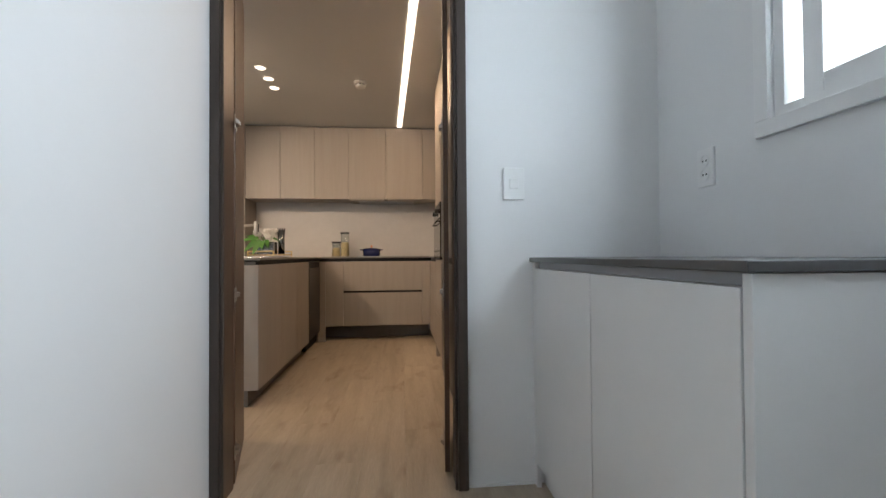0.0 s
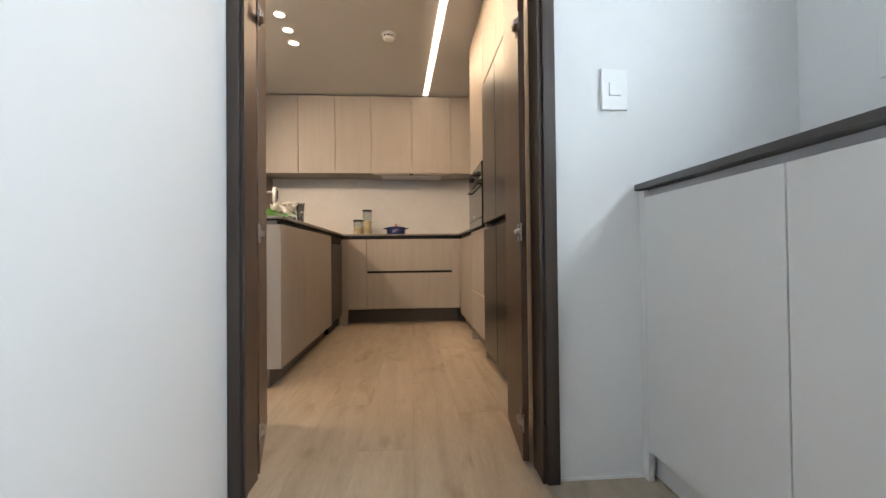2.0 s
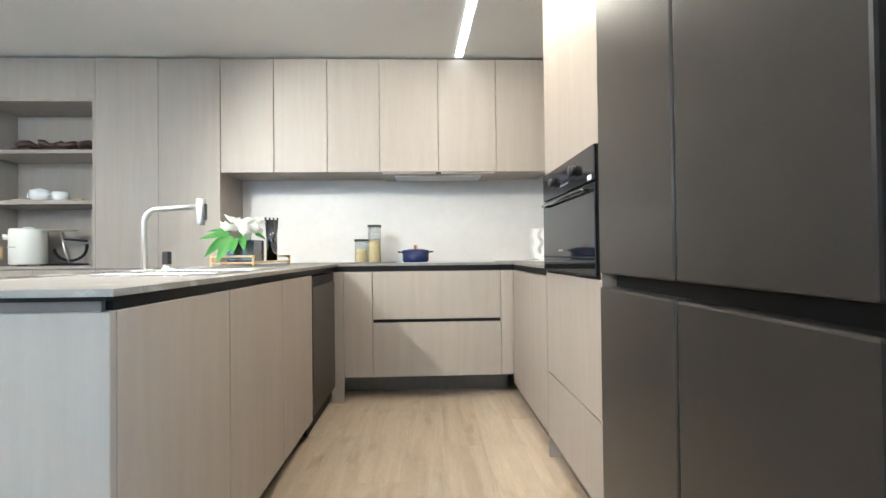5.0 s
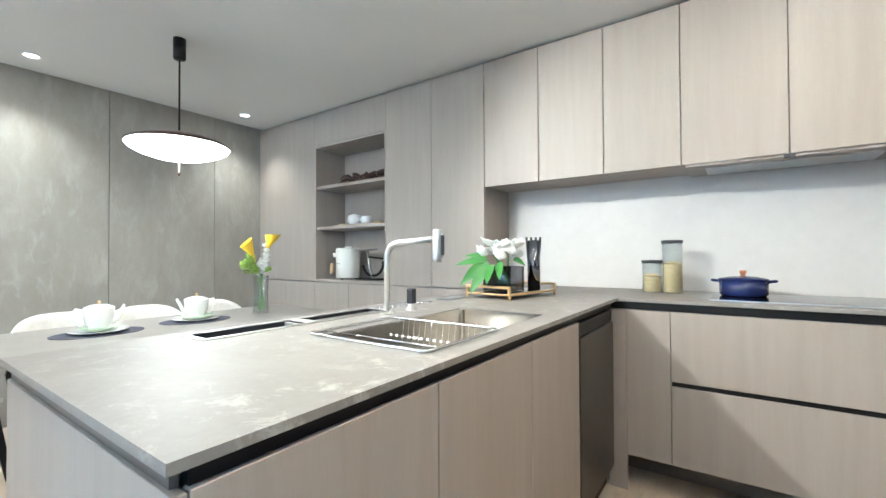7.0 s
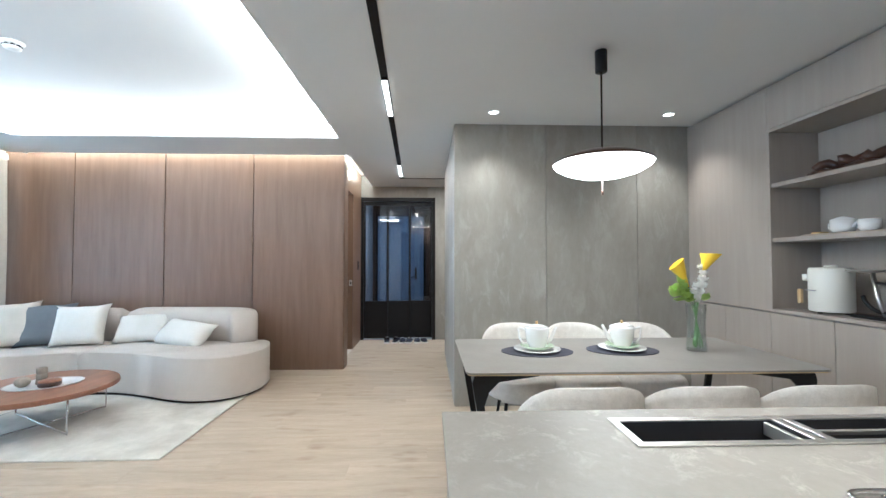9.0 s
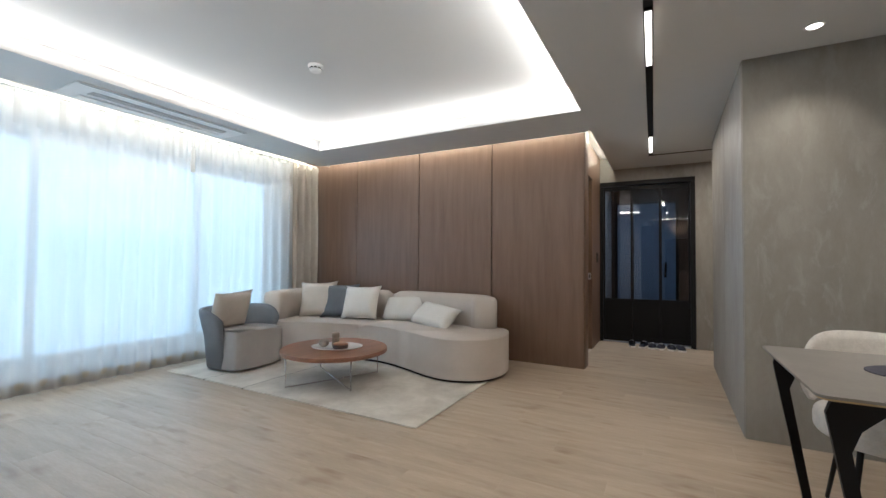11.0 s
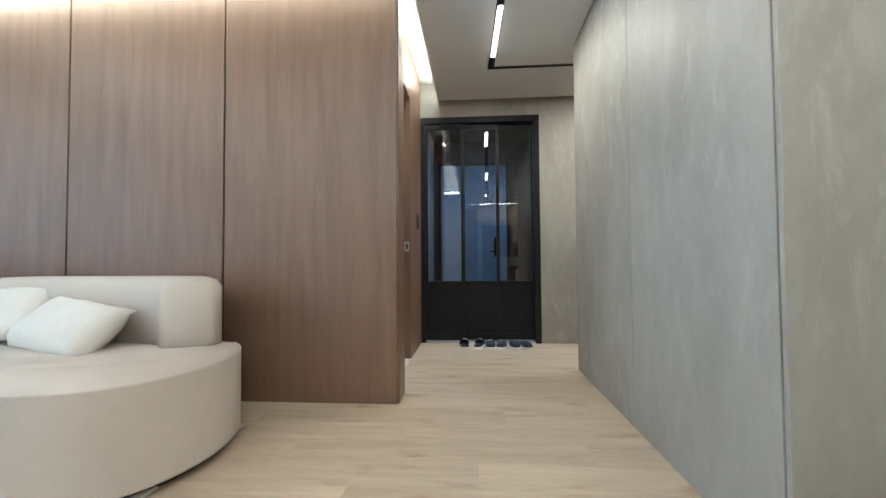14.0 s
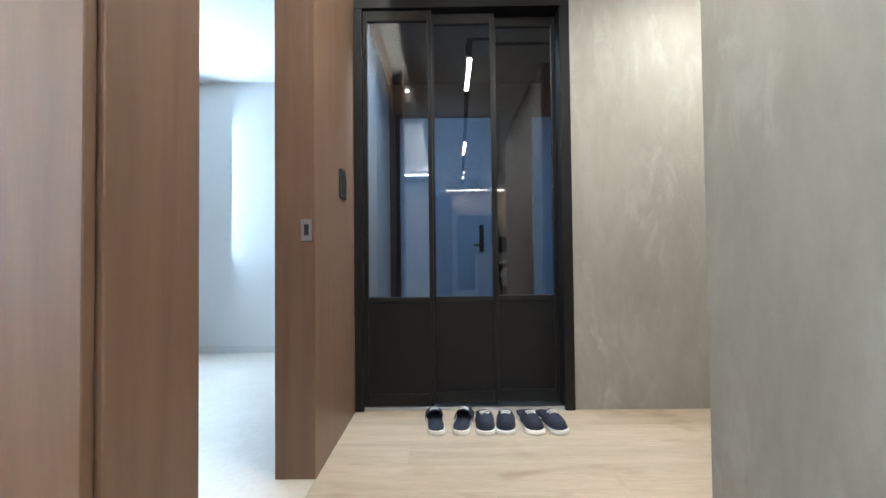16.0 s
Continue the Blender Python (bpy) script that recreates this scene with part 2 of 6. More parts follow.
def box(bm, x0, y0, z0, x1, y1, z1, bevel=0.0, segments=2):
    x0, x1, y0, y1, z0, z1 = min(x0, x1), max(x0, x1), min(y0, y1), max(y0, y1), min(z0, z1), max(z0, z1)
    made = bmesh.ops.create_cube(bm, size=1.0)["verts"]
    for v in made:
        v.co = Vector(((x0 + x1) / 2 + v.co.x * (x1 - x0), (y0 + y1) / 2 + v.co.y * (y1 - y0), (z0 + z1) / 2 + v.co.z * (z1 - z0)))
    if bevel:
        edges = list({e for v in made for e in v.link_edges})
        bmesh.ops.bevel(bm, geom=edges, offset=bevel, segments=segments, affect="EDGES", profile=0.5)
    return bm


def slab(*args, **kw):
    return box(bmesh.new(), *args, **kw)


def part(name, bm, mat, parent=None, label="", smooth=False):
    """Links a bmesh as one mesh object under a thing or a part."""
    shift, up = Vector((0, 0, 0)), parent
    while up is not None:
        shift += up.location
        up = up.parent
    if shift.length:
        bmesh.ops.translate(bm, verts=bm.verts, vec=-shift)
    me = bpy.data.meshes.new(name)
    bm.to_mesh(me)
    bm.free()
    me.materials.append(mat)
    if smooth:
        me.shade_smooth()
    ob = new(name, me)
    ob.parent = parent
    if label:
        ob["label"] = label
    return ob


def fixed(name, bm, mat, smooth=False):
    return tagged(part(name, bm, mat, None, "", smooth), kind="structure")


def lathe(bm, profile, at=(0, 0, 0), steps=32, sx=1.0, sy=1.0):
    """A body turned about z from (radius, height) pairs."""
    rings = []
    for r, z in profile:
        if r < 1e-5:
            rings.append([bm.verts.new((at[0], at[1], at[2] + z))])
        else:
            rings.append([bm.verts.new((at[0] + sx * r * math.cos(2 * math.pi * k / steps), at[1] + sy * r * math.sin(2 * math.pi * k / steps), at[2] + z)) for k in range(steps)])
    for a, b in zip(rings, rings[1:]):
        for k in range(steps):
            quad = [a[k % len(a)], a[(k + 1) % len(a)], b[(k + 1) % len(b)], b[k % len(b)]]
            quad = [v for i, v in enumerate(quad) if v not in quad[:i]]
            if len(quad) > 2:
                bm.faces.new(quad)
    bmesh.ops.recalc_face_normals(bm, faces=bm.faces)
    return bm


def tube(bm, points, radius, sides=10, closed=False, cap=True):
    """A round bar along the points."""
    pts = [Vector(p) for p in points]
    rings, n = [], len(pts)
    side = None
    for i, p in enumerate(pts):
        a = pts[(i - 1) % n] if closed or i else p
        c = pts[(i + 1) % n] if closed or i < n - 1 else p
        way = (c - a).normalized()
        if side is None:
            side = way.orthogonal().normalized()
        side = (side - way * side.dot(way)).normalized()
        up = way.cross(side)
        r = radius[i] if isinstance(radius, (list, tuple)) else radius
        rings.append([bm.verts.new(p + r * (math.cos(2 * math.pi * k / sides) * side + math.sin(2 * math.pi * k / sides) * up)) for k in range(sides)])
    pairs = list(zip(rings, rings[1:])) + ([(rings[-1], rings[0])] if closed else [])
    for a, b in pairs:
        for k in range(sides):
            bm.faces.new((a[k], a[(k + 1) % sides], b[(k + 1) % sides], b[k]))
    if cap and not closed:
        bm.faces.new(list(reversed(rings[0])))
        bm.faces.new(rings[-1])
    return bm


def prism(bm, outline, z0, z1, bevel=0.0, segments=3):
    """A plate with the outline [(x, y), ...], from z0 to z1."""
    low = [bm.verts.new((x, y, z0)) for x, y in outline]
    high = [bm.verts.new((x, y, z1)) for x, y in outline]
    n = len(outline)
    bm.faces.new(list(reversed(low)))
    bm.faces.new(high)
    for k in range(n):
        bm.faces.new((low[k], low[(k + 1) % n], high[(k + 1) % n], high[k]))
    if bevel:
        rim = [e for e in bm.edges if (e.verts[0] in high and e.verts[1] in high) or (e.verts[0] in low and e.verts[1] in low)]
        bmesh.ops.bevel(bm, geom=rim, offset=bevel, segments=segments, affect="EDGES", profile=0.5)
    bmesh.ops.recalc_face_normals(bm, faces=bm.faces)
    return bm


def arc(cx, cy, rx, ry, a0, a1, n):
    return [(cx + rx * math.cos(radians(a0 + (a1 - a0) * k / n)), cy + ry * math.sin(radians(a0 + (a1 - a0) * k / n))) for k in range(n + 1)]


# ---- structure ----
WALLTOP = 2.75
fixed("ground", slab(-10, -6, -0.30, 4, 8, -0.10), M["paint"])
screed = fixed("floor", slab(-7.03, -2.2, -0.06, 1.30, 5.6, -0.012), M["taupe_dark"])

for nm, q, key in (("backdrop_south", (-9.0, -3.62, -0.5, 3.0, -3.60, 5.0), "sky_south"), ("backdrop_east", (3.00, -3.0, -0.5, 3.02, 4.5, 5.0), "sky_east")):
    b = tagged(part(nm, slab(*q), M[key]), kind="structure")
# utility room
UY, UX, UB = 1.912, 1.185, 2.002
w = bmesh.new()
box(w, -0.60, UY, -0.05, -0.54, UB, WALLTOP)
box(w, 0.393, UY, -0.05, UX + 0.12, UB, WALLTOP)
box(w, -0.54, UY, 2.16, 0.393, UB, WALLTOP)
fixed("wall_utility_door", w, M["paint"])
fixed("wall_utility_west", slab(-0.60, -1.2, -0.05, -0.54, UY, WALLTOP), M["paint"])
fixed("wall_utility_south", slab(-0.54, -1.3, -0.05, UX + 0.12, -1.2, WALLTOP), M["paint"])
WY0, WY1, WZ0, WZ1 = 0.12, 1.385, 1.262, 2.10
w = bmesh.new()
box(w, UX, -1.2, -0.05, UX + 0.18, UY, WZ0)
box(w, UX, -1.2, WZ1, UX + 0.18, UY, WALLTOP)
box(w, UX, -1.2, WZ0, UX + 0.18, WY0, WZ1)
box(w, UX, WY1, WZ0, UX + 0.18, UY, WZ1)
fixed("wall_utility_east", w, M["paint"])
fixed("ceiling_utility", slab(-0.60, -1.2, CEIL, UX, UY, CEIL + 0.1), M["ceiling"])

# kitchen walls
fixed("wall_kitchen_north", slab(-4.20, 5.40, -0.05, 1.20, 5.55, WALLTOP), M["splash"])
fixed("wall_kitchen_east", slab(1.05, UB, -0.05, 1.20, 5.40, WALLTOP), M["paint"])
# living room
fixed("wall_living_east", slab(-0.75, -2.1, -0.05, -0.60, UB, WALLTOP), M["paint"])
w = bmesh.new()
box(w, -5.40, -2.1, -0.05, -4.85, -1.95, WALLTOP)
box(w, -0.95, -2.1, -0.05, -0.75, -1.95, WALLTOP)
box(w, -4.85, -2.1, 2.25, -0.95, -1.95, WALLTOP)
fixed("wall_living_south", w, M["paint"])

# walnut wall, with its panels
fixed("wall_walnut_core", slab(-5.40, -1.95, -0.05, -5.303, 1.905, 2.60), M["door_wood"])
# concrete block
fixed("wall_concrete_core", slab(-6.08, 3.083, -0.05, -4.078, 5.40, WALLTOP), M["door_wood"])
# entrance wall
w = bmesh.new()
box(w, -7.17, 2.96, -0.05, -7.03, 5.5, WALLTOP)
box(w, -7.17, 1.60, 2.165, -7.03, 2.96, WALLTOP)
box(w, -7.17, 1.60, -0.05, -7.03, 1.825, 2.165)
fixed("wall_entrance", w, M["concrete"])
fixed("wall_corridor_end", slab(-7.03, 5.40, -0.05, -6.08, 5.5, WALLTOP), M["concrete"])
# bedroom wall with the doorway, beside the entrance
w = bmesh.new()
box(w, -7.03, 1.68, -0.05, -6.36, 1.8255, 2.60)
box(w, -6.36, 1.68, 2.10, -5.40, 1.8255, 2.60)
fixed("wall_bedroom_door", w, M["walnut"])
fixed("trim_bedroom_door", slab(-5.485, 1.906, 0.0, -5.304, 1.922, 2.60, bevel=0.002), M["walnut"])
w = bmesh.new()
box(w, -8.6, -2.6, -0.05, -5.40, -2.45, WALLTOP)
box(w, -8.6, -2.45, -0.05, -8.45, 1.68, WALLTOP)
box(w, -8.6, 1.68, -0.05, -7.17, 1.80, WALLTOP)
fixed("wall_bedroom", w, M["paint"])
fixed("floor_bedroom", slab(-8.45, -2.45, -0.06, -5.40, 1.68, 0.0), M["floor_pale"])
fixed("floor_bedroom_sill", slab(-6.359, 1.68, -0.012, -5.401, 1.825, 0.0), M["floor_pale"])
fixed("ceiling_bedroom", slab(-8.45, -2.45, CEIL, -5.40, 1.68, CEIL + 0.1), M["ceiling"])
fixed("baseboard_bedroom", slab(-8.45, -2.45, 0, -8.435, 1.68, 0.06), M["white_lac"])

# ceiling with cove, slots and channels cut out
def ceiling_piece(bm, x0, y0, x1, y1, z0=CEIL, z1=2.36):
    box(bm, x0, y0, z0, x1, y1, z1)


c = bmesh.new()
CX0, CX1, CY0, CY1 = -4.51, -1.30, -0.93, 2.02
SX, SY = -5.13, 2.0
# kitchen and dining, north of the track
for q in ((-4.06, 2.5, 1.05, 5.40), (-6.08, 2.5, -4.06, 3.07), (-7.03, 2.5, -6.08, 5.40), (-0.60, UB, 1.05, 2.5), (-1.30, CY0, -0.60, 2.5),
          (CX0, CY1, CX1, 2.5), (-7.03, SY, CX0, 2.5), (SX, -1.52, CX0, SY), (CX0, -1.52, -0.60, CY0)):
    ceiling_piece(c, *q)
bmesh.ops.remove_doubles(c, verts=c.verts, dist=0.0001)
fixed("ceiling", c, M["ceiling"])
c = bmesh.new()
box(c, CX0 - 0.16, CY0 - 0.16, 2.50, CX1 + 0.16, CY1 + 0.16, 2.56)
for x0, y0, x1, y1 in ((CX0 - 0.16, CY0 - 0.16, CX0 - 0.14, CY1 + 0.16), (CX1 + 0.14, CY0 - 0.16, CX1 + 0.16, CY1 + 0.16), (CX0 - 0.14, CY0 - 0.16, CX1 + 0.14, CY0 - 0.14), (CX0 - 0.14, CY1 + 0.14, CX1 + 0.14, CY1 + 0.16)):
    box(c, x0, y0, 2.36, x1, y1, 2.50)
fixed("ceiling_cove", c, M["ceiling"])
c = bmesh.new()
box(c, -7.2, -2.2, 2.60, 1.3, 5.6, 2.66)
box(c, -5.30, -1.95, 2.50, SX + 0.04, SY + 0.04, 2.53)
box(c, -7.03, 1.68, 2.50, SX + 0.04, SY + 0.04, 2.53)
box(c, SX, -1.6, 2.36, SX + 0.03, SY, 2.50)
box(c, -7.03, SY + 0.02, 2.36, SX, SY + 0.05, 2.50)
box(c, -5.3, -1.52, 2.36, -0.6, -1.50, 2.60)
fixed("ceiling_upper", c, M["ceiling"])


# ---- things: kitchen ----
TAUPE = "taupe wood-grain laminate"
CY, CT = 5.045, 0.88
# upper cabinets
xs = (-1.537, -1.172, -0.802, -0.436, -0.024, 0.388, 0.765)
for a, b in zip(xs, xs[1:]):
    u = thing("wall_cabinet", "taupe wood-grain upper cabinet, closed, above the pale splashback", "wall cabinet", ((a + b) / 2, 5.22, 1.52), "upper kitchen cabinets")
    part("body", slab(a + 0.001, CY + 0.022, 1.524, b - 0.001, 5.398, 2.322), M["taupe"], u)
    part("door", slab(a + 0.002, CY, 1.52, b - 0.002, CY + 0.02, 2.318, bevel=0.0012, segments=1), M["taupe"], u)
for a, b in ((4.022, 4.53), (4.53, 5.044)):
    u = thing("wall_cabinet", "taupe wood-grain upper cabinet, closed, between the oven tower and the corner", "wall cabinet", (0.92, (a + b) / 2, 1.52), "upper kitchen cabinets")
    part("body", slab(0.788, a + 0.001, 1.524, 1.048, b - 0.001, 2.322), M["taupe"], u)
    part("door", slab(0.766, a + 0.0015, 1.52, 0.786, b - 0.0015, 2.318, bevel=0.0012, segments=1), M["taupe"], u)
# tall cabinets
def tall_unit(x0, x1, z0, z1, label):
    u = thing("tall_cabinet", label, "tall cabinet", ((x0 + x1) / 2, 5.22, z0), "tall kitchen cabinets")
    part("body", slab(x0 + 0.001, CY + 0.022, z0, x1 - 0.001, 5.398, z1), M["taupe"], u)
    part("door", slab(x0 + 0.0015, CY, z0 + 0.003, x1 - 0.0015, CY + 0.02, z1 - 0.002, bevel=0.0012, segments=1), M["taupe"], u)
    return u


tall_unit(-1.96, -1.539, 0.862, 2.32, "taupe wood-grain tall cabinet door, closed, beside the splashback")
tall_unit(-2.384, -1.96, 0.862, 2.32, "taupe wood-grain tall cabinet door, closed, beside the open shelves")
tall_unit(-4.058, -3.225, 0.865, 2.32, "taupe wood-grain tall cabinet panel beside the concrete wall")
tall_unit(-3.225, -2.384, 2.035, 2.32, "taupe wood-grain flap cabinet above the open shelves")
for a, b in ((-4.058, -3.64), (-3.64, -3.225), (-3.225, -2.80), (-2.80, -2.384), (-2.384, -1.96), (-1.96, -1.46)):
    u = thing("base_cabinet", "low taupe wood-grain cabinet, closed, under the shelf wall", "base cabinet", ((a + b) / 2, 5.22, 0.0), "low wall cabinets")
    part("body", slab(a + 0.001, CY + 0.022, 0.10, b - 0.001, 5.398, 0.86), M["taupe"], u)
    part("door", slab(a + 0.0015, CY, 0.10, b - 0.0015, CY + 0.02, 0.858, bevel=0.0012, segments=1), M["taupe"], u)
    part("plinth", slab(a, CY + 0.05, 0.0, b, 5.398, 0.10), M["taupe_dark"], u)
s = thing("open_shelf", "open taupe shelf niche holding crockery and a coffee machine", "shelf", (-2.80, 5.22, 0.865))
part("back", slab(-3.207, 5.375, 0.885, -2.402, 5.398, 2.017), M["taupe"], s)
part("side", slab(-3.225, CY, 0.865, -3.207, 5.398, 2.035), M["taupe"], s)
part("side", slab(-2.402, CY, 0.865, -2.384, 5.398, 2.035), M["taupe"], s)
part("shelf", slab(-3.207, CY, 0.865, -2.402, 5.375, 0.885), M["taupe"], s)
part("shelf", slab(-3.207, CY, 2.017, -2.402, 5.375, 2.035), M["taupe"], s)
part("shelf", slab(-3.207, CY + 0.01, 1.31, -2.402, 5.375, 1.335), M["taupe"], s)
part("shelf", slab(-3.207, CY + 0.01, 1.66, -2.402, 5.375, 1.685), M["taupe"], s)

# worktop: island, far run and right run in one
wt_ = thing("worktop", "greige stone worktop over the peninsula and the far cabinets", "worktop", (0, 5.0, 0.86))
bm = bmesh.new()
IX0, IX1, IY0 = -1.455, -0.684, 2.878
SINK = (-1.10, 3.415, -0.765, 4.07)
HOLE = (-1.392, 3.205, -1.288, 3.865)
for r in ((IX0, IY0, IX1, HOLE[1]), (IX0, HOLE[1], HOLE[0], HOLE[3]), (HOLE[2], HOLE[1], IX1, SINK[1]), (HOLE[2], SINK[1], SINK[0], HOLE[3]), (IX0, HOLE[3], SINK[0], SINK[3]), (SINK[2], SINK[1], IX1, SINK[3]), (IX0, SINK[3], IX1, 4.785), (IX0, 4.785, 1.05, 5.04), (-1.535, 5.04, 1.05, 5.40), (0.435, 4.022, 1.05, 4.785)):
    box(bm, r[0], r[1], 0.866, r[2], r[3], 0.88)
bmesh.ops.remove_doubles(bm, verts=bm.verts, dist=0.0001)
part("top", bm, M["stone"], wt_)
part("finger_channel", slab(IX0 + 0.012, IY0 + 0.012, 0.8565, IX1 - 0.022, IY0 + 0.03, 0.8655), M["black"], wt_, "black recessed channel")
part("finger_channel", slab(IX1 - 0.04, IY0 + 0.031, 0.8375, IX1 - 0.022, 4.774, 0.8655), M["black"], wt_, "black recessed channel")
for q in ((IX1 - 0.03, 4.80, 0.459, 4.82), (0.46, 4.022, 0.48, 4.799)):
    part("finger_channel", slab(q[0], q[1], 0.830, q[2], q[3], 0.8655), M["black"], wt_, "black recessed channel")

# island units
FX = -0.697
ys = (2.905, 3.361, 3.816, 4.246)
for a, b in zip(ys, ys[1:]):
    u = thing("base_cabinet", "taupe wood-grain peninsula cabinet, closed, under the greige worktop", "base cabinet", (-1.0, (a + b) / 2, 0.0), "peninsula cabinets")
    part("door", slab(FX - 0.018, a + 0.0015, 0.10, FX, b - 0.0015, 0.837, bevel=0.0012, segments=1), M["taupe"], u)
    part("body", slab(-1.30, a + 0.001, 0.10, FX - 0.02, b - 0.001, 0.68), M["taupe"], u)
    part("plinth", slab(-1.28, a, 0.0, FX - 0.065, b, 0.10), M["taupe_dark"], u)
p = thing("end_panel", "taupe wood-grain end panel of the peninsula", "panel", (-1.07, 2.895, 0))
part("panel", slab(IX0 + 0.01, 2.888, 0.10, FX, 2.904, 0.836, bevel=0.001, segments=1), M["taupe"], p)
part("top_rail", slab(IX0 + 0.01, 2.894, 0.8365, FX - 0.02, 2.904, 0.8560), M["taupe_dark"], p)
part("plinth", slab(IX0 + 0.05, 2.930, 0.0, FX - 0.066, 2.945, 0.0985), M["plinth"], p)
p = thing("back_panel", "taupe wood-grain back panel of the peninsula facing the dining table", "panel", (-1.44, 3.9, 0))
part("panel", slab(IX0 + 0.01, 2.905, 0.0, IX0 + 0.028, 5.04, 0.864), M["taupe"], p)
d = d_wash = thing("dishwasher", "dark steel dishwasher with a closed front, between taupe cabinets", "dishwasher", (-1.0, 4.496, 0))
part("door", slab(FX - 0.03, 4.249, 0.115, FX + 0.004, 4.744, 0.775, bevel=0.004), M["fridge"], d)
part("control_panel", slab(FX - 0.03, 4.249, 0.78, FX - 0.002, 4.744, 0.828, bevel=0.002), M["black_metal"], d)
part("body", slab(-1.30, 4.249, 0.02, FX - 0.032, 4.744, 0.828), M["black_metal"], d)

# far run
def front(name, label, x0, x1, zs, y=4.795):
    u = thing(name, label, "base cabinet", ((x0 + x1) / 2, 5.1, 0.0), "far kitchen cabinets")
    part("body", slab(x0 + 0.001, y + 0.022, 0.15, x1 - 0.001, 5.398, 0.828), M["taupe"], u)
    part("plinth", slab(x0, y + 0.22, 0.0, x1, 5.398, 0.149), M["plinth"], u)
    for z0, z1 in zs:
        part("drawer" if len(zs) > 1 else "door", slab(x0 + 0.0015, y, z0, x1 - 0.0015, y + 0.02, z1, bevel=0.0012, segments=1), M["taupe"], u)
    if len(zs) > 1:
        part("finger_channel", slab(x0 + 0.002, y + 0.012, 0.50, x1 - 0.002, y + 0.03, 0.53), M["black"], u)


front("base_cabinet", "narrow taupe wood-grain door in the kitchen corner", -0.70, -0.463, [(0.155, 0.828)])
front("drawer_unit", "wide taupe wood-grain drawer unit with two deep drawers under the hob", -0.463, 0.364, [(0.155, 0.500), (0.522, 0.828)])
front("base_cabinet", "narrow taupe filler beside the drawer unit", 0.364, 0.445, [(0.155, 0.828)])
p = thing("filler_panel", "narrow taupe wood-grain filler post reaching the floor beside the dishwasher", "panel", (-0.68, 4.80, 0))
part("post", slab(-0.722, 4.776, 0.0, -0.644, 4.794, 0.829, bevel=0.001, segments=1), M["taupe"], p)
part("return", slab(-0.722, 4.7945, 0.0, -0.706, 4.86, 0.829), M["taupe"], p)
u = thing("base_cabinet", "taupe wood-grain base cabinet, closed, beside the oven tower", "base cabinet", (0.75, 4.4, 0))
part("door", slab(0.445, 4.024, 0.10, 0.463, 4.794, 0.828, bevel=0.0012, segments=1), M["taupe"], u)
part("body", slab(0.465, 4.024, 0.10, 1.048, 4.794, 0.828), M["taupe"], u)
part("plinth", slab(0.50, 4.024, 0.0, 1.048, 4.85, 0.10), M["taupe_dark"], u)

# oven tower
u = thing("oven_tower", "tall taupe wood-grain cabinet housing the black oven", "tall cabinet", (0.75, 3.71, 0))
part("body", slab(0.50, 3.405, 0.10, 1.048, 4.02, 2.322), M["taupe"], u)
part("side_panel", slab(0.446, 4.004, 0.0, 0.50, 4.020, 2.322), M["taupe"], u)
part("side_panel", slab(0.446, 3.392, 0.0, 0.50, 3.404, 2.322), M["taupe"], u)
part("door", slab(0.445, 3.4055, 1.292, 0.463, 4.0025, 2.318, bevel=0.0012, segments=1), M["taupe"], u)
part("door", slab(0.445, 3.4055, 0.395, 0.463, 4.0025, 0.850, bevel=0.0012, segments=1), M["taupe"], u)
part("drawer", slab(0.445, 3.4055, 0.10, 0.463, 4.0025, 0.390, bevel=0.0012, segments=1), M["taupe"], u)
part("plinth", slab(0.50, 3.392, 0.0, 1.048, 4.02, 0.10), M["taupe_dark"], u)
o = o_oven = thing("oven", "black glass built-in oven with two knobs, closed", "oven", (0.47, 3.705, 0.855))
part("door", slab(0.430, 3.407, 0.858, 0.448, 4.001, 1.165, bevel=0.003), M["gloss_black"], o)
part("control_panel", slab(0.430, 3.407, 1.17, 0.448, 4.001, 1.288, bevel=0.003), M["gloss_black"], o)
part("body", slab(0.449, 3.407, 0.855, 0.499, 4.001, 1.289), M["black"], o)
# fridge
f = thing("refrigerator", "four-door dark brushed refrigerator, closed, beside the oven tower", "refrigerator", (0.75, 2.975, 0))
part("body", slab(0.49, 2.565, 0.04, 1.048, 3.388, 1.78), M["black_metal"], f)
for y0, y1 in ((2.565, 2.978), (2.984, 3.388)):
    part("upper_door", slab(0.435, y0, 0.872, 0.488, y1, 1.76, bevel=0.006), M["fridge"], f)
    part("lower_door", slab(0.435, y0, 0.06, 0.488, y1, 0.831, bevel=0.006), M["fridge"], f)
u = thing("wall_cabinet", "taupe wood-grain cabinet above the refrigerator, closed", "wall cabinet", (0.75, 2.975, 1.79))
part("body", slab(0.465, 2.56, 1.79, 1.048, 3.39, 2.322), M["taupe"], u)
part("door", slab(0.445, 2.5615, 1.79, 0.463, 2.974, 2.318), M["taupe"], u)
part("door", slab(0.445, 2.977, 1.79, 0.463, 3.389, 2.318), M["taupe"], u)
u = thing("tall_cabinet", "tall taupe wood-grain cabinet, closed, beside the refrigerator", "tall cabinet", (0.75, 2.34, 0))
part("body", slab(0.47, 2.12, 0.0, 1.048, 2.555, 2.322), M["taupe"], u)
part("door", slab(0.445, 2.12, 0.10, 0.468, 2.555, 2.318), M["taupe"], u)

# more materials
M["linen"] = mottled("beige_upholstery", (0.53, 0.475, 0.42), (0.57, 0.515, 0.46), 0.9, 3.0, 220, 0.35)
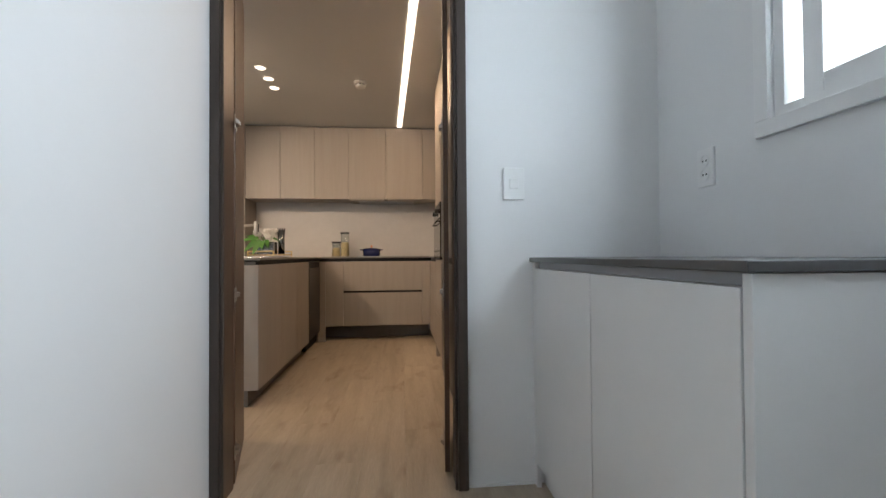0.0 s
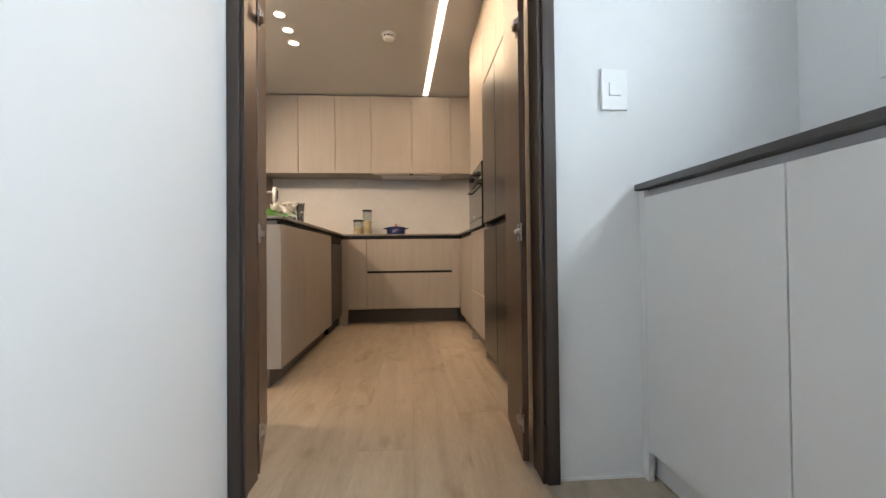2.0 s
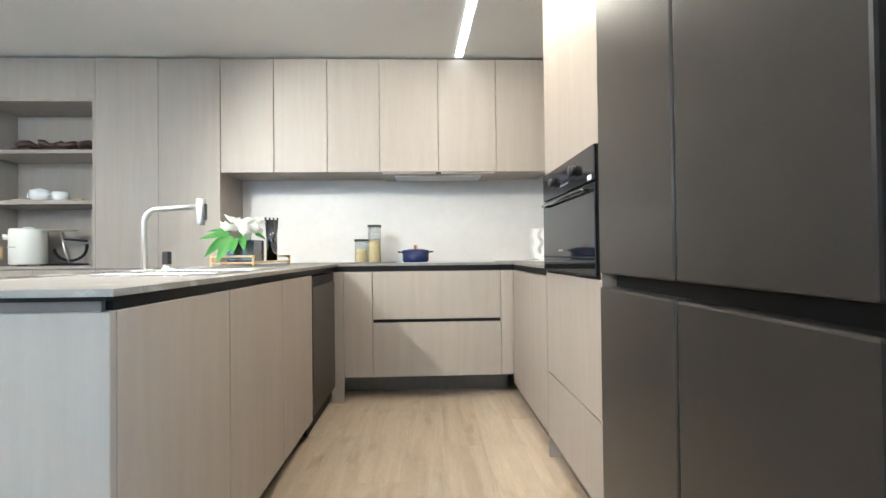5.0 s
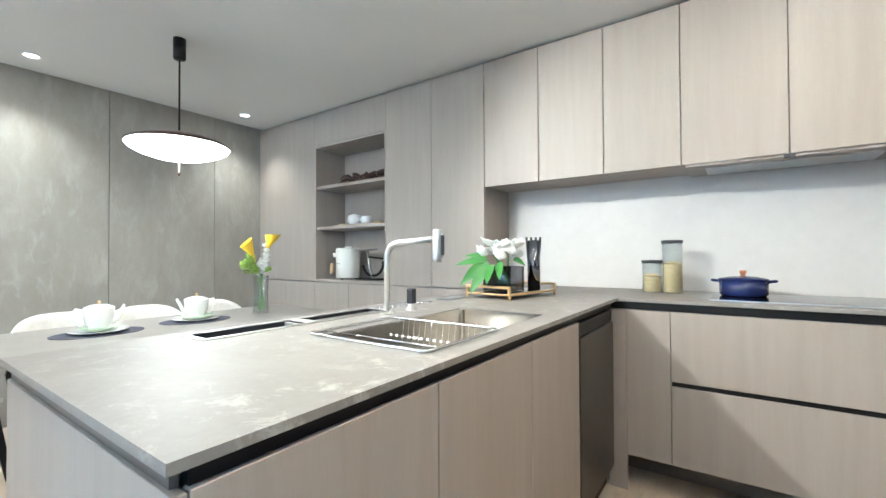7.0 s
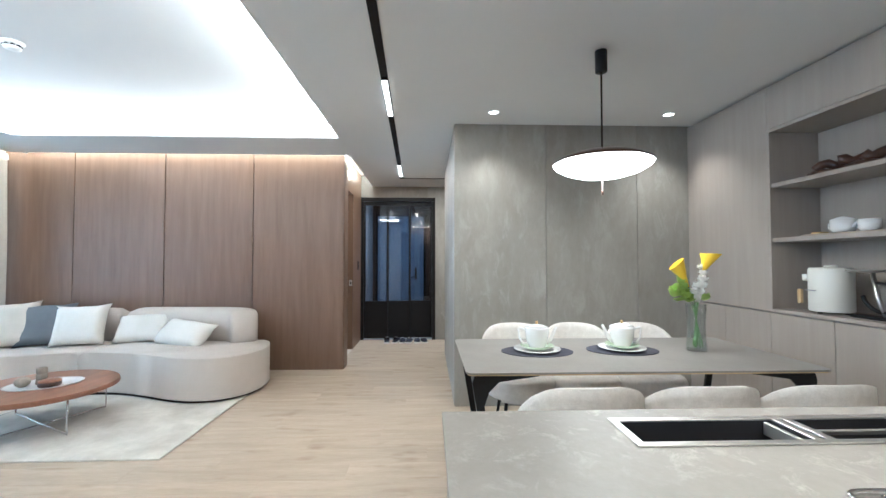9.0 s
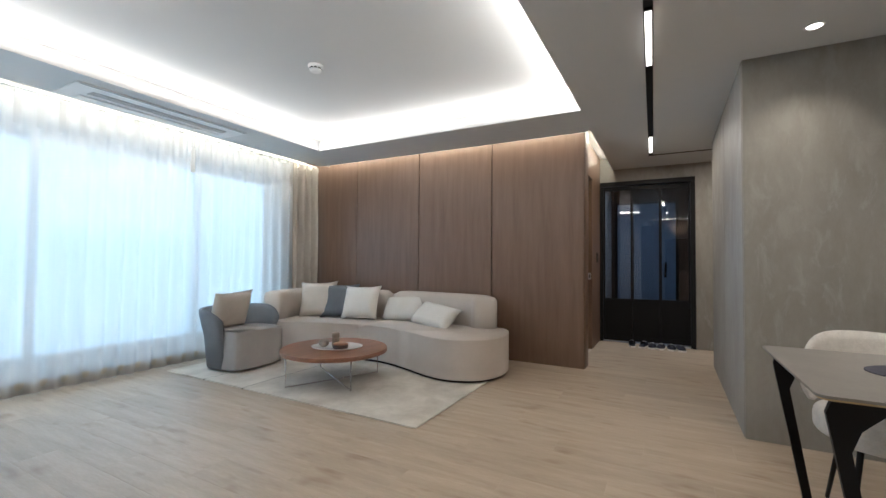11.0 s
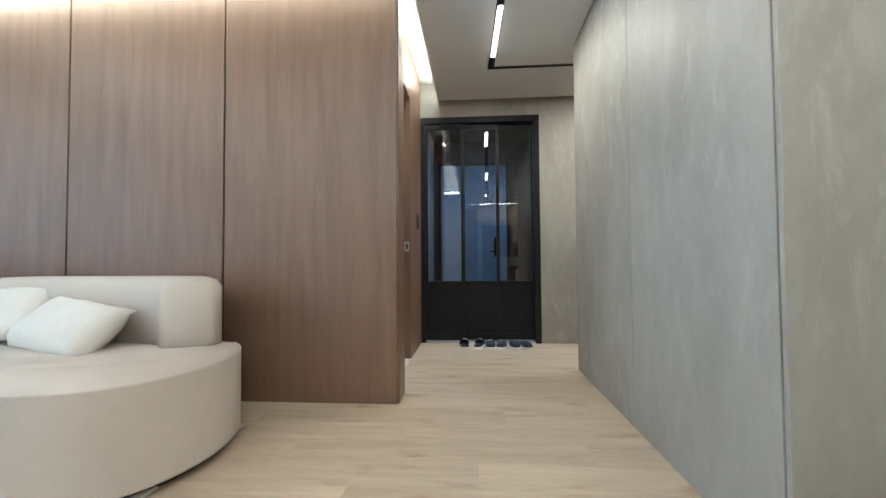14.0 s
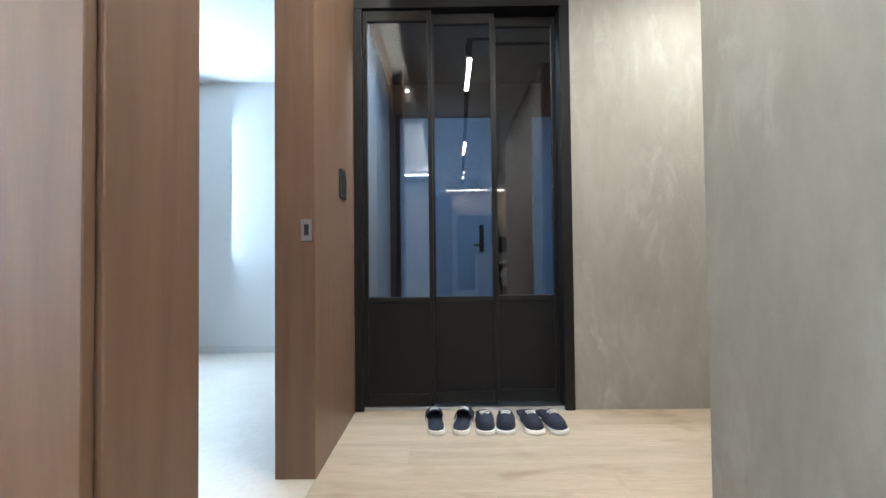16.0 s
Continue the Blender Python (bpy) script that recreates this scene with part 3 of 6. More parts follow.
M["grey_fabric"] = mottled("grey_upholstery", (0.17, 0.18, 0.20), (0.20, 0.21, 0.23), 0.9, 3.0, 220, 0.35)
M["seat_fabric"] = mottled("light_grey_upholstery", (0.36, 0.34, 0.325), (0.40, 0.38, 0.36), 0.9, 3.0, 220, 0.35)
M["white_fabric"] = mottled("white_cushion_fabric", (0.72, 0.69, 0.63), (0.78, 0.75, 0.70), 0.9, 4.0, 180, 0.4)
M["cream_fabric"] = mottled("cream_cushion_fabric", (0.60, 0.54, 0.46), (0.66, 0.60, 0.52), 0.9, 4.0, 180, 0.4)
M["slate_fabric"] = mottled("slate_cushion_fabric", (0.13, 0.14, 0.155), (0.16, 0.17, 0.185), 0.9, 4.0, 180, 0.4)
M["boucle"] = mottled("white_boucle", (0.66, 0.63, 0.58), (0.76, 0.73, 0.68), 0.95, 30.0, 160, 1.0, None, 0.006)
M["rug"] = mottled("cream_rug", (0.53, 0.49, 0.42), (0.72, 0.68, 0.60), 0.95, 3.5, 120, 0.8, None, 0.006)
M["table_wood"] = wood("reddish_walnut", (0.17, 0.075, 0.04), (0.26, 0.12, 0.065), 0.38, (0.8, 9, 9), 1.0, 0.02)
M["chrome"] = material("polished_chrome", (0.75, 0.75, 0.76), 0.12, 1.0)[0]
M["dark_chrome"] = material("dark_chrome", (0.22, 0.23, 0.25), 0.08, 1.0)[0]
M["china"] = material("white_china", (0.80, 0.80, 0.79), 0.15)[0]
M["green_china"] = material("green_china", (0.58, 0.68, 0.52), 0.25)[0]
M["gold"] = material("brushed_gold", (0.72, 0.52, 0.25), 0.3, 1.0)[0]
M["mat_navy"] = mottled("dark_placemat", (0.035, 0.037, 0.055), (0.05, 0.05, 0.07), 0.8, 20, 300, 0.4)
M["petal_white"] = material("white_petal", (0.88, 0.87, 0.83), 0.6)[0]
M["petal_yellow"] = material("yellow_petal", (0.85, 0.60, 0.02), 0.5)[0]
M["petal_pink"] = material("peach_petal", (0.80, 0.42, 0.20), 0.5)[0]
M["petal_lilac"] = material("lilac_petal", (0.45, 0.38, 0.62), 0.5)[0]
M["leaf"] = mottled("green_leaf", (0.045, 0.150, 0.022), (0.075, 0.21, 0.036), 0.4, 20, 120, 0.1)
M["leaf_pale"] = material("pale_green_leaf", (0.40, 0.54, 0.11), 0.5)[0]
M["stem"] = material("green_stem", (0.15, 0.27, 0.08), 0.5)[0]
M["bamboo"] = material("pale_bamboo", (0.50, 0.36, 0.18), 0.45)[0]
M["navy_enamel"] = material("navy_enamel", (0.015, 0.022, 0.09), 0.25)[0]
M["copper"] = material("copper", (0.70, 0.30, 0.16), 0.3, 1.0)[0]
M["pasta"] = mottled("dry_pasta", (0.66, 0.50, 0.24), (0.82, 0.68, 0.40), 0.6, 60, 200, 0.8)
M["black_plastic"] = material("black_plastic", (0.02, 0.02, 0.022), 0.4)[0]
M["pot_white"] = material("offwhite_plastic", (0.68, 0.67, 0.61), 0.35)[0]
M["dark_wood"] = wood("dark_brown_wood", (0.03, 0.014, 0.008), (0.07, 0.03, 0.018), 0.35, (8, 8, 8), 1.0, 0.02)
M["navy_felt"] = mottled("navy_slipper", (0.012, 0.014, 0.028), (0.02, 0.022, 0.04), 0.8, 30, 300, 0.3)
M["rubber_white"] = material("white_rubber", (0.72, 0.70, 0.66), 0.6)[0]
M["blue_door"] = mottled("blue_steel_door", (0.20, 0.31, 0.48), (0.23, 0.34, 0.51), 0.5, 2, 50, 0.05)
M["stoneware"] = mottled("speckled_stoneware", (0.22, 0.18, 0.14), (0.34, 0.29, 0.23), 0.6, 12, 90, 0.3)
M["aluminium"] = material("anodised_aluminium", (0.55, 0.60, 0.66), 0.3, 1.0)[0]
M["nickel"] = material("dull_nickel", (0.42, 0.37, 0.32), 0.3, 1.0)[0]
M["black_glow"] = material("dark_display", (0.02, 0.02, 0.035), 0.1)[0]
M["satin_steel"] = material("satin_steel", (0.66, 0.645, 0.62), 0.40, 1.0)[0]
M["outlet_grey"] = material("warm_grey_plastic", (0.40, 0.385, 0.34), 0.5)[0]
M["dial"] = material("grey_print", (0.35, 0.35, 0.36), 0.4)[0]
M["drape"] = mottled("beige_drape_cloth", (0.50, 0.46, 0.40), (0.56, 0.52, 0.455), 0.9, 5, 260, 0.3)
m_, nt_, b_ = material("sheer_voile", (0.86, 0.86, 0.86), 0.9)
tr_, tl_, mx_, mx2_ = nt_.nodes.new("ShaderNodeBsdfTransparent"), nt_.nodes.new("ShaderNodeBsdfTranslucent"), nt_.nodes.new("ShaderNodeMixShader"), nt_.nodes.new("ShaderNodeMixShader")
tl_.inputs[0].default_value = (0.9, 0.9, 0.9, 1)
mx_.inputs[0].default_value, mx2_.inputs[0].default_value = 0.40, 0.42
nt_.links.new(tl_.outputs[0], mx_.inputs[1])
nt_.links.new(b_.outputs[0], mx_.inputs[2])
nt_.links.new(mx_.outputs[0], mx2_.inputs[1])
nt_.links.new(tr_.outputs[0], mx2_.inputs[2])
nt_.links.new(mx2_.outputs[0], nt_.nodes["Material Output"].inputs[0])
M["sheer"] = m_


def puff(bm, cx, cy, cz, w, h, d, m=None, n=10):
    """A pillow w wide, h high and d thick, with drawn-out corners, standing in the xz plane."""
    grids = []
    for s in (-1, 1):
        rows = []
        for i in range(n + 1):
            row = []
            for j in range(n + 1):
                u, v = 2 * i / n - 1, 2 * j / n - 1
                pinch = 1 - 0.10 * (1 - (abs(u) ** 3)) * abs(v) ** 4 - 0.0
                pinch2 = 1 - 0.10 * (1 - (abs(v) ** 3)) * abs(u) ** 4
                t = (max(0, (1 - u ** 4)) * max(0, (1 - v ** 4))) ** 0.5
                p = Vector((u * w / 2 * pinch2, s * d / 2 * t, v * h / 2 * pinch))
                p.y += 0.004 * math.sin(9 * u + 4 * v)
                if m is not None:
                    p = m @ p
                row.append(bm.verts.new((cx + p.x, cy + p.y, cz + p.z)))
            rows.append(row)
        grids.append(rows)
    for s, rows in enumerate(grids):
        for i in range(n):
            for j in range(n):
                q = (rows[i][j], rows[i + 1][j], rows[i + 1][j + 1], rows[i][j + 1])
                bm.faces.new(q if s == 0 else tuple(reversed(q)))
    bmesh.ops.remove_doubles(bm, verts=bm.verts, dist=0.003)
    bmesh.ops.recalc_face_normals(bm, faces=bm.faces)
    return bm


def wave_sheet(bm, x0, x1, y, z0, z1, pitch, amp, seed, thick=0.0, hem=0.0):
    """A curtain in the plane y, with rounded folds."""
    rng = random.Random(seed)
    n = int((x1 - x0) / 0.018)
    ph, cols = 0.0, []
    for i in range(n + 1):
        x = x0 + (x1 - x0) * i / n
        ph += 2 * math.pi * 0.018 / pitch * (0.85 + 0.3 * rng.random())
        cols.append((x, ph))
    levels = 12
    rows = []
    for k in range(levels + 1):
        z = z0 + (z1 - z0) * k / levels
        f = 0.75 + 0.35 * (1 - k / levels)
        rows.append([bm.verts.new((x + 0.006 * math.sin(p * 0.37 + 3 * z), y + amp * f * math.sin(p + 0.25 * math.sin(2.1 * z + p * 0.13)), z + (0.006 * math.sin(p) if k == 0 else 0))) for x, p in cols])
    for a, b in zip(rows, rows[1:]):
        for i in range(n):
            bm.faces.new((a[i], a[i + 1], b[i + 1], b[i]))
    return bm


def leafblade(bm, base, tip, width, droop=0.02, n=6, side=(0, 0, 1)):
    """A pointed leaf with a folded midrib."""
    b, t = Vector(base), Vector(tip)
    way = t - b
    across = way.cross(Vector(side)).normalized()
    up = across.cross(way).normalized()
    left, mid, right = [], [], []
    for i in range(n + 1):
        f = i / n
        w = width * (math.sin(math.pi * min(1, f ** 0.7)) ** 0.8 if 0 < f < 1 else 0.02)
        c = b + way * f - Vector((0, 0, droop * f * f))
        mid.append(bm.verts.new(c))
        left.append(bm.verts.new(c + across * w + up * w * 0.35))
        right.append(bm.verts.new(c - across * w + up * w * 0.35))
    for i in range(n):
        bm.faces.new((mid[i], mid[i + 1], left[i + 1], left[i]))
        bm.faces.new((right[i], right[i + 1], mid[i + 1], mid[i]))
    return bm


# ---- utility room things ----
c_ = fixed("door_frame_utility", slab(-0.5395, UY - 0.026, 0.0, -0.504, UY, 2.20, bevel=0.003), M["frame_dark"])
part("stop", slab(-0.5035, UY - 0.016, 0.0, -0.494, UY, 2.16, bevel=0.001), M["frame_dark"], c_)
part("jamb", slab(-0.5395, UY, 0.0, -0.499, 2.002, 2.16), M["door_wood"], c_)
part("casing", slab(0.356, UY - 0.026, 0.0, 0.394, UY, 2.20, bevel=0.003), M["frame_dark"], c_)
part("stop", slab(0.345, UY - 0.016, 0.0, 0.3555, UY, 2.16, bevel=0.001), M["frame_dark"], c_)
part("jamb", slab(0.348, UY, 0.0, 0.3925, 2.002, 2.16), M["frame_dark"], c_)
part("head", slab(-0.4985, UY, 2.10, 0.3475, UB, 2.16), M["door_wood"], c_)
for side, px, py, turn, long_ in ((-1, -0.496, 2.008, 15.6, 0.436), (1, 0.316, 2.008, -5.5, 0.365)):
    d = thing("door_leaf", "dark walnut folding door leaf, open, with clip hinges", "door", (0, 0, 0), "utility door leaves")
    part("leaf", slab(0.0, 0.003, 0.012, side * 0.020, long_, 2.09, bevel=0.002), M["door_wood"], d)
    for z in (0.145, 0.741, 1.407, 2.0):
        s = -side
        h = part("hinge", slab(s * 0.002, -0.024, z - 0.0085, s * 0.017, 0.024, z + 0.0085, bevel=0.003), M["nickel"], d, "nickel-plated clip hinge")
        for y0, y1 in ((-0.032, -0.0245), (0.0245, 0.031)):
            part("plate", slab(s * 0.0005, y0, z - 0.010, s * 0.010, y1, z + 0.010, bevel=0.002), M["nickel"], h)
            for k in (-1, 1):
                part("plate_wing", slab(s * 0.0005, y0, z + k * 0.0105, s * 0.005, y1, z + k * 0.028, bevel=0.002), M["nickel"], h)
        for dy in (-0.014, -0.002, 0.012):
            part("screw", slab(s * 0.0172, dy - 0.003, z - 0.003, s * 0.0185, dy + 0.003, z + 0.003, bevel=0.0006), M["chrome"], h)
    d.matrix_basis = pose(px, py, 0, 0, 0, turn)

u = thing("storage_cabinet", "white lacquered low cabinet with two closed doors under a charcoal top", "cabinet", (0.92, 1.39, 0))
part("door", slab(0.655, 0.900, 0.09, 0.673, 1.408, 0.834, bevel=0.0015), M["white_lac"], u)
part("door", slab(0.655, 1.412, 0.09, 0.673, 1.878, 0.834, bevel=0.0015), M["white_lac"], u)
part("side_panel", slab(0.658, 0.880, 0.0, UX - 0.001, 0.898, 0.856, bevel=0.001), M["white_lac"], u)
part("filler", slab(0.656, 1.881, 0.0, 0.674, UY - 0.001, 0.856, bevel=0.001), M["white_lac"], u)
part("body", slab(0.677, 0.900, 0.09, UX - 0.001, UY - 0.001, 0.85), M["white_lac"], u)
part("plinth", slab(0.695, 0.900, 0.0, UX - 0.001, UY - 0.001, 0.09), M["white_lac"], u)
part("finger_channel", slab(0.671, 0.900, 0.836, 0.676, 1.879, 0.856), M["dial"], u)
w_ = thing("worktop", "charcoal stone worktop on the white utility cabinet", "worktop", (0.92, 1.39, 0.858))
part("top", slab(0.642, 0.870, 0.858, UX - 0.001, UY - 0.001, 0.876, bevel=0.002), M["stone_dark"], w_)
fixed("trim_sealant", slab(0.395, UY - 0.006, 0.0, 0.655, UY - 0.0005, 0.008), M["plastic_white"])
fixed("trim_sealant_west", slab(-0.5395, -0.5, 0.0, -0.533, UY - 0.027, 0.008), M["plastic_white"])


def switch(x, y, z, turn, w, h, label, mat, rockers=1, name="light_switch", cat="switch"):
    s = thing(name, label, cat)
    part("plate", slab(-w / 2, -0.010, -h / 2, w / 2, -0.0005, h / 2, bevel=0.003), mat, s)
    for k in range(rockers):
        zz = 0.0 if rockers == 1 else (k - (rockers - 1) / 2) * h * 0.36
        if name == "power_outlet":
            bm = lathe(bmesh.new(), [(0.0, 0.0), (0.021, 0.0), (0.021, 0.003), (0.018, 0.003), (0.017, 0.001), (0.0, 0.001)], steps=20)
            bmesh.ops.rotate(bm, verts=bm.verts, cent=(0, 0, 0), matrix=Matrix.Rotation(radians(90), 3, "X"))
            bmesh.ops.translate(bm, verts=bm.verts, vec=(0, -0.010, zz))
            o = part("socket", bm, mat, s)
            for dx in (-0.008, 0.008):
                part("hole", slab(dx - 0.003, -0.0125, zz - 0.003, dx + 0.003, -0.0115, zz + 0.003), M["black_plastic"], o)
        else:
            part("rocker", slab(-w * 0.22, -0.014, zz - h * 0.16, w * 0.22, -0.0095, zz + h * 0.16, bevel=0.002), mat, s)
    s.matrix_basis = pose(x, y, z, 0, 0, turn)
    return s


switch(0.582, UY, 1.163, 0, 0.082, 0.125, "white single rocker light switch on the utility wall", M["plastic_white"])
switch(UX, 1.641, 1.178, -90, 0.075, 0.13, "white double power outlet on the utility wall", M["plastic_white"], 2, "power_outlet", "outlet")

# utility window
win = fixed("window_1", slab(UX - 0.018, WY0 - 0.045, WZ0 - 0.045, UX, WY1 + 0.045, WZ0, bevel=0.002), M["plastic_white"])
bm = bmesh.new()
box(bm, UX - 0.018, WY1, WZ0, UX, WY1 + 0.045, WZ1 + 0.04, bevel=0.002)
box(bm, UX - 0.018, WY0 - 0.045, WZ0, UX, WY0, WZ1 + 0.04, bevel=0.002)
box(bm, UX - 0.018, WY0, WZ1, UX, WY1, WZ1 + 0.04, bevel=0.002)
part("window_casing", bm, M["plastic_white"], win)
bm = bmesh.new()
for y0, y1 in ((WY0, WY0 + 0.03), (WY1 - 0.03, WY1)):
    box(bm, UX + 0.005, y0, WZ0, UX + 0.16, y1, WZ1)
box(bm, UX + 0.005, WY0 + 0.03, WZ0, UX + 0.16, WY1 - 0.03, WZ0 + 0.03)
box(bm, UX + 0.005, WY0 + 0.03, WZ1 - 0.03, UX + 0.16, WY1 - 0.03, WZ1)
part("window_frame", bm, M["plastic_white"], win)
for x, y0, y1 in ((UX + 0.03, 0.70, WY1 - 0.06), (UX + 0.08, WY0 + 0.04, 0.78)):
    s = part("sash", slab(x, y1 - 0.055, WZ0 + 0.032, x + 0.035, y1, WZ1 - 0.032, bevel=0.003), M["plastic_white"], win)
    bm = bmesh.new()
    box(bm, x, y0, WZ0 + 0.032, x + 0.035, y0 + 0.055, WZ1 - 0.032, bevel=0.003)
    box(bm, x, y0 + 0.055, WZ0 + 0.032, x + 0.035, y1 - 0.055, WZ0 + 0.085, bevel=0.003)
    box(bm, x, y0 + 0.055, WZ1 - 0.085, x + 0.035, y1 - 0.055, WZ1 - 0.032, bevel=0.003)
    part("rail", bm, M["plastic_white"], s)
    p = part("pane", slab(x + 0.014, y0 + 0.055, WZ0 + 0.085, x + 0.020, y1 - 0.055, WZ1 - 0.085), M["glass"], s)
    p.visible_shadow = False

# ---- ceiling lights ----
t_ = thing("strip_light", "long recessed linear light glowing in the kitchen ceiling", "ceiling light", (0.13, 3.65, 2.335))
part("diffuser", prism(bmesh.new(), [(0.104, 5.03), (0.152, 5.03), (0.262, 2.26), (0.214, 2.26)], 2.3265, 2.3325, 0.001, 1), M["light_strip"], t_)
t_ = thing("track_light", "black magnetic track in the ceiling with glowing light bars", "track light", (-3.5, 2.56, 2.33))


def bar(x0, x1, half, z0, z1):
    """A straight piece of the long track between two x places."""
    ya, yb = 2.483 + 0.029 * (x0 + 6.38), 2.483 + 0.029 * (x1 + 6.38)
    return prism(bmesh.new(), [(x0, ya - half), (x1, yb - half), (x1, yb + half), (x0, ya + half)], z0, z1)


part("channel", bar(-6.402, -0.60, 0.020, 2.3305, 2.3325), M["black"], t_)
part("channel", slab(-6.402, 2.504, 2.3305, -6.360, 5.2, 2.3325), M["black"], t_)
for off in (-0.0215, 0.0215):
    bm = bar(-6.402, -0.60, 0.0014, 2.3275, 2.3325)
    bmesh.ops.translate(bm, verts=bm.verts, vec=(0, off, 0))
    part("lip", bm, M["black_metal"], t_)
for lx in (-1.60, -3.51, -5.84):
    b = part("light_bar", bar(lx - 0.325, lx + 0.325, 0.017, 2.316, 2.330), M["black_metal"], t_)
    part("diffuser", bar(lx - 0.315, lx + 0.315, 0.0165, 2.3095, 2.3155), M["light_strip"], b)
# unseen bar on the corridor branch, added to go with its brightening lamp
b = part("light_bar", slab(-6.398, 3.425, 2.316, -6.364, 4.075, 2.330), M["black_metal"], t_)
part("diffuser", slab(-6.397, 3.435, 2.3095, -6.365, 4.065, 2.3155), M["light_strip"], b)

# added fixture, unseen, that gives the assumed kitchen spot a body
t_ = thing("track_spot", "assumed small black adjustable spotlight head, added unseen on the ceiling track", "spotlight", (-2.01, 2.61, 2.327))
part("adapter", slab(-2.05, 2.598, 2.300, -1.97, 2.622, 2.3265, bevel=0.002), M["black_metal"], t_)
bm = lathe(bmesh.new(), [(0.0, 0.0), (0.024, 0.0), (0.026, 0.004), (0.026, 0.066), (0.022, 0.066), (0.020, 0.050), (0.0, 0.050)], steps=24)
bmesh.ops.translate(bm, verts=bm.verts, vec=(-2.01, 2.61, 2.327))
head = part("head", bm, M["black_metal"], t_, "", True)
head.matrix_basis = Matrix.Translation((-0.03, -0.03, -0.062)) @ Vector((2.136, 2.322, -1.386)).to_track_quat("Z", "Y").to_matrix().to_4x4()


def downlight(x, y):
    d = thing("downlight", "small round recessed downlight, lit", "downlight", (x, y, CEIL), "downlights")
    part("ring", lathe(bmesh.new(), [(0.046, -0.0005), (0.046, -0.005), (0.036, -0.006), (0.036, -0.0005)], (x, y, CEIL)), M["plastic_white"], d, "", True)
    part("diffuser", lathe(bmesh.new(), [(0.0, -0.0025), (0.0355, -0.0025), (0.0355, -0.0005), (0.0, -0.0005)], (x, y, CEIL)), M["light_round"], d)


# five ceiling downlights, then an added one in the unseen part of the corridor
for x, y in ((-0.92, 3.62), (-0.92, 3.82), (-0.93, 4.01), (-3.77, 3.35), (-3.77, 4.72), (-6.70, 4.3)):
    downlight(x, y)


def smoke(x, y, z):
    d = thing("smoke_detector", "white round ceiling smoke detector with dark slots", "smoke detector", (x, y, z), "smoke detectors")
    part("base", lathe(bmesh.new(), [(0.0, 0.0), (0.055, 0.0), (0.055, -0.012), (0.047, -0.020), (0.0, -0.020)], (x, y, z)), M["plastic_white"], d, "", True)
    bm = bmesh.new()
    for k in range(8):
        a = radians(45 * k)
        box(bm, x + 0.036 * math.cos(a) - 0.007, y + 0.036 * math.sin(a) - 0.007, z - 0.030, x + 0.036 * math.cos(a) + 0.007, y + 0.036 * math.sin(a) + 0.007, z - 0.0205)
    part("slots", bm, M["black_plastic"], d)
    part("cap", lathe(bmesh.new(), [(0.044, -0.031), (0.040, -0.042), (0.020, -0.047), (0.0, -0.047), (0.0, -0.0305), (0.044, -0.0305)], (x, y, z)), M["plastic_white"], d, "", True)


smoke(-0.188, 3.84, CEIL)
smoke(-3.16, 0.36, 2.50)

a_ = thing("air_conditioner", "white one-way ceiling cassette air conditioner with a slatted intake", "air conditioner", (-2.95, -1.27, CEIL))
AX0, AX1, AY0, AY1 = -3.66, -2.28, -1.48, -1.07
part("panel", slab(AX0, AY0, CEIL - 0.012, AX1, AY1, CEIL - 0.0005, bevel=0.004), M["plastic_white"], a_)
part("louvre", slab(AX0 + 0.12, AY0 + 0.06, CEIL - 0.020, AX1 - 0.12, AY0 + 0.14, CEIL - 0.0125, bevel=0.003), M["plastic_white"], a_)
part("intake", slab(AX0 + 0.14, AY0 + 0.20, CEIL - 0.0145, AX1 - 0.14, AY0 + 0.29, CEIL - 0.0125), M["dial"], a_)
bm = bmesh.new()
for k in range(7):
    y = AY0 + 0.203 + 0.0125 * k
    box(bm, AX0 + 0.14, y, CEIL - 0.018, AX1 - 0.14, y + 0.004, CEIL - 0.015)
part("slats", bm, M["plastic_white"], a_)
part("gap", slab(AX0 + 0.02, AY1 - 0.012, CEIL - 0.014, AX1 - 0.02, AY1 - 0.006, CEIL - 0.0125), M["black_plastic"], a_)

# pendant
PX, PY = -2.82, 3.79
p_ = thing("pendant_lamp", "dark shallow disc pendant with glowing white diffuser over the dining table", "pendant lamp", (PX, PY, CEIL))
part("canopy", lathe(bmesh.new(), [(0.0, -0.001), (0.032, -0.001), (0.032, -0.115), (0.028, -0.120), (0.0, -0.120)], (PX, PY, CEIL)), M["black_metal"], p_, "", True)
part("rod", tube(bmesh.new(), [(PX, PY, CEIL - 0.12), (PX, PY, 1.775)], 0.005), M["black_metal"], p_, "", True)
part("shade", lathe(bmesh.new(), [(0.0, 1.788), (0.05, 1.786), (0.15, 1.768), (0.225, 1.742), (0.262, 1.718), (0.262, 1.712), (0.22, 1.735), (0.15, 1.760), (0.0, 1.778)], (PX, PY, 0), 48), M["dark_wood"], p_, "dark brown shallow shade", True)
part("diffuser", lathe(bmesh.new(), [(0.0, 1.770), (0.15, 1.752), (0.21, 1.733), (0.257, 1.712), (0.248, 1.698), (0.20, 1.670), (0.13, 1.648), (0.06, 1.638), (0.0, 1.636)], (PX, PY, 0), 48), M["pendant_glow"], p_, "", True)
part("stem", lathe(bmesh.new(), [(0.0, 1.6355), (0.004, 1.6355), (0.004, 1.575), (0.006, 1.570), (0.006, 1.545), (0.0, 1.545)], (PX, PY, 0), 12), M["dark_wood"], p_, "", True)

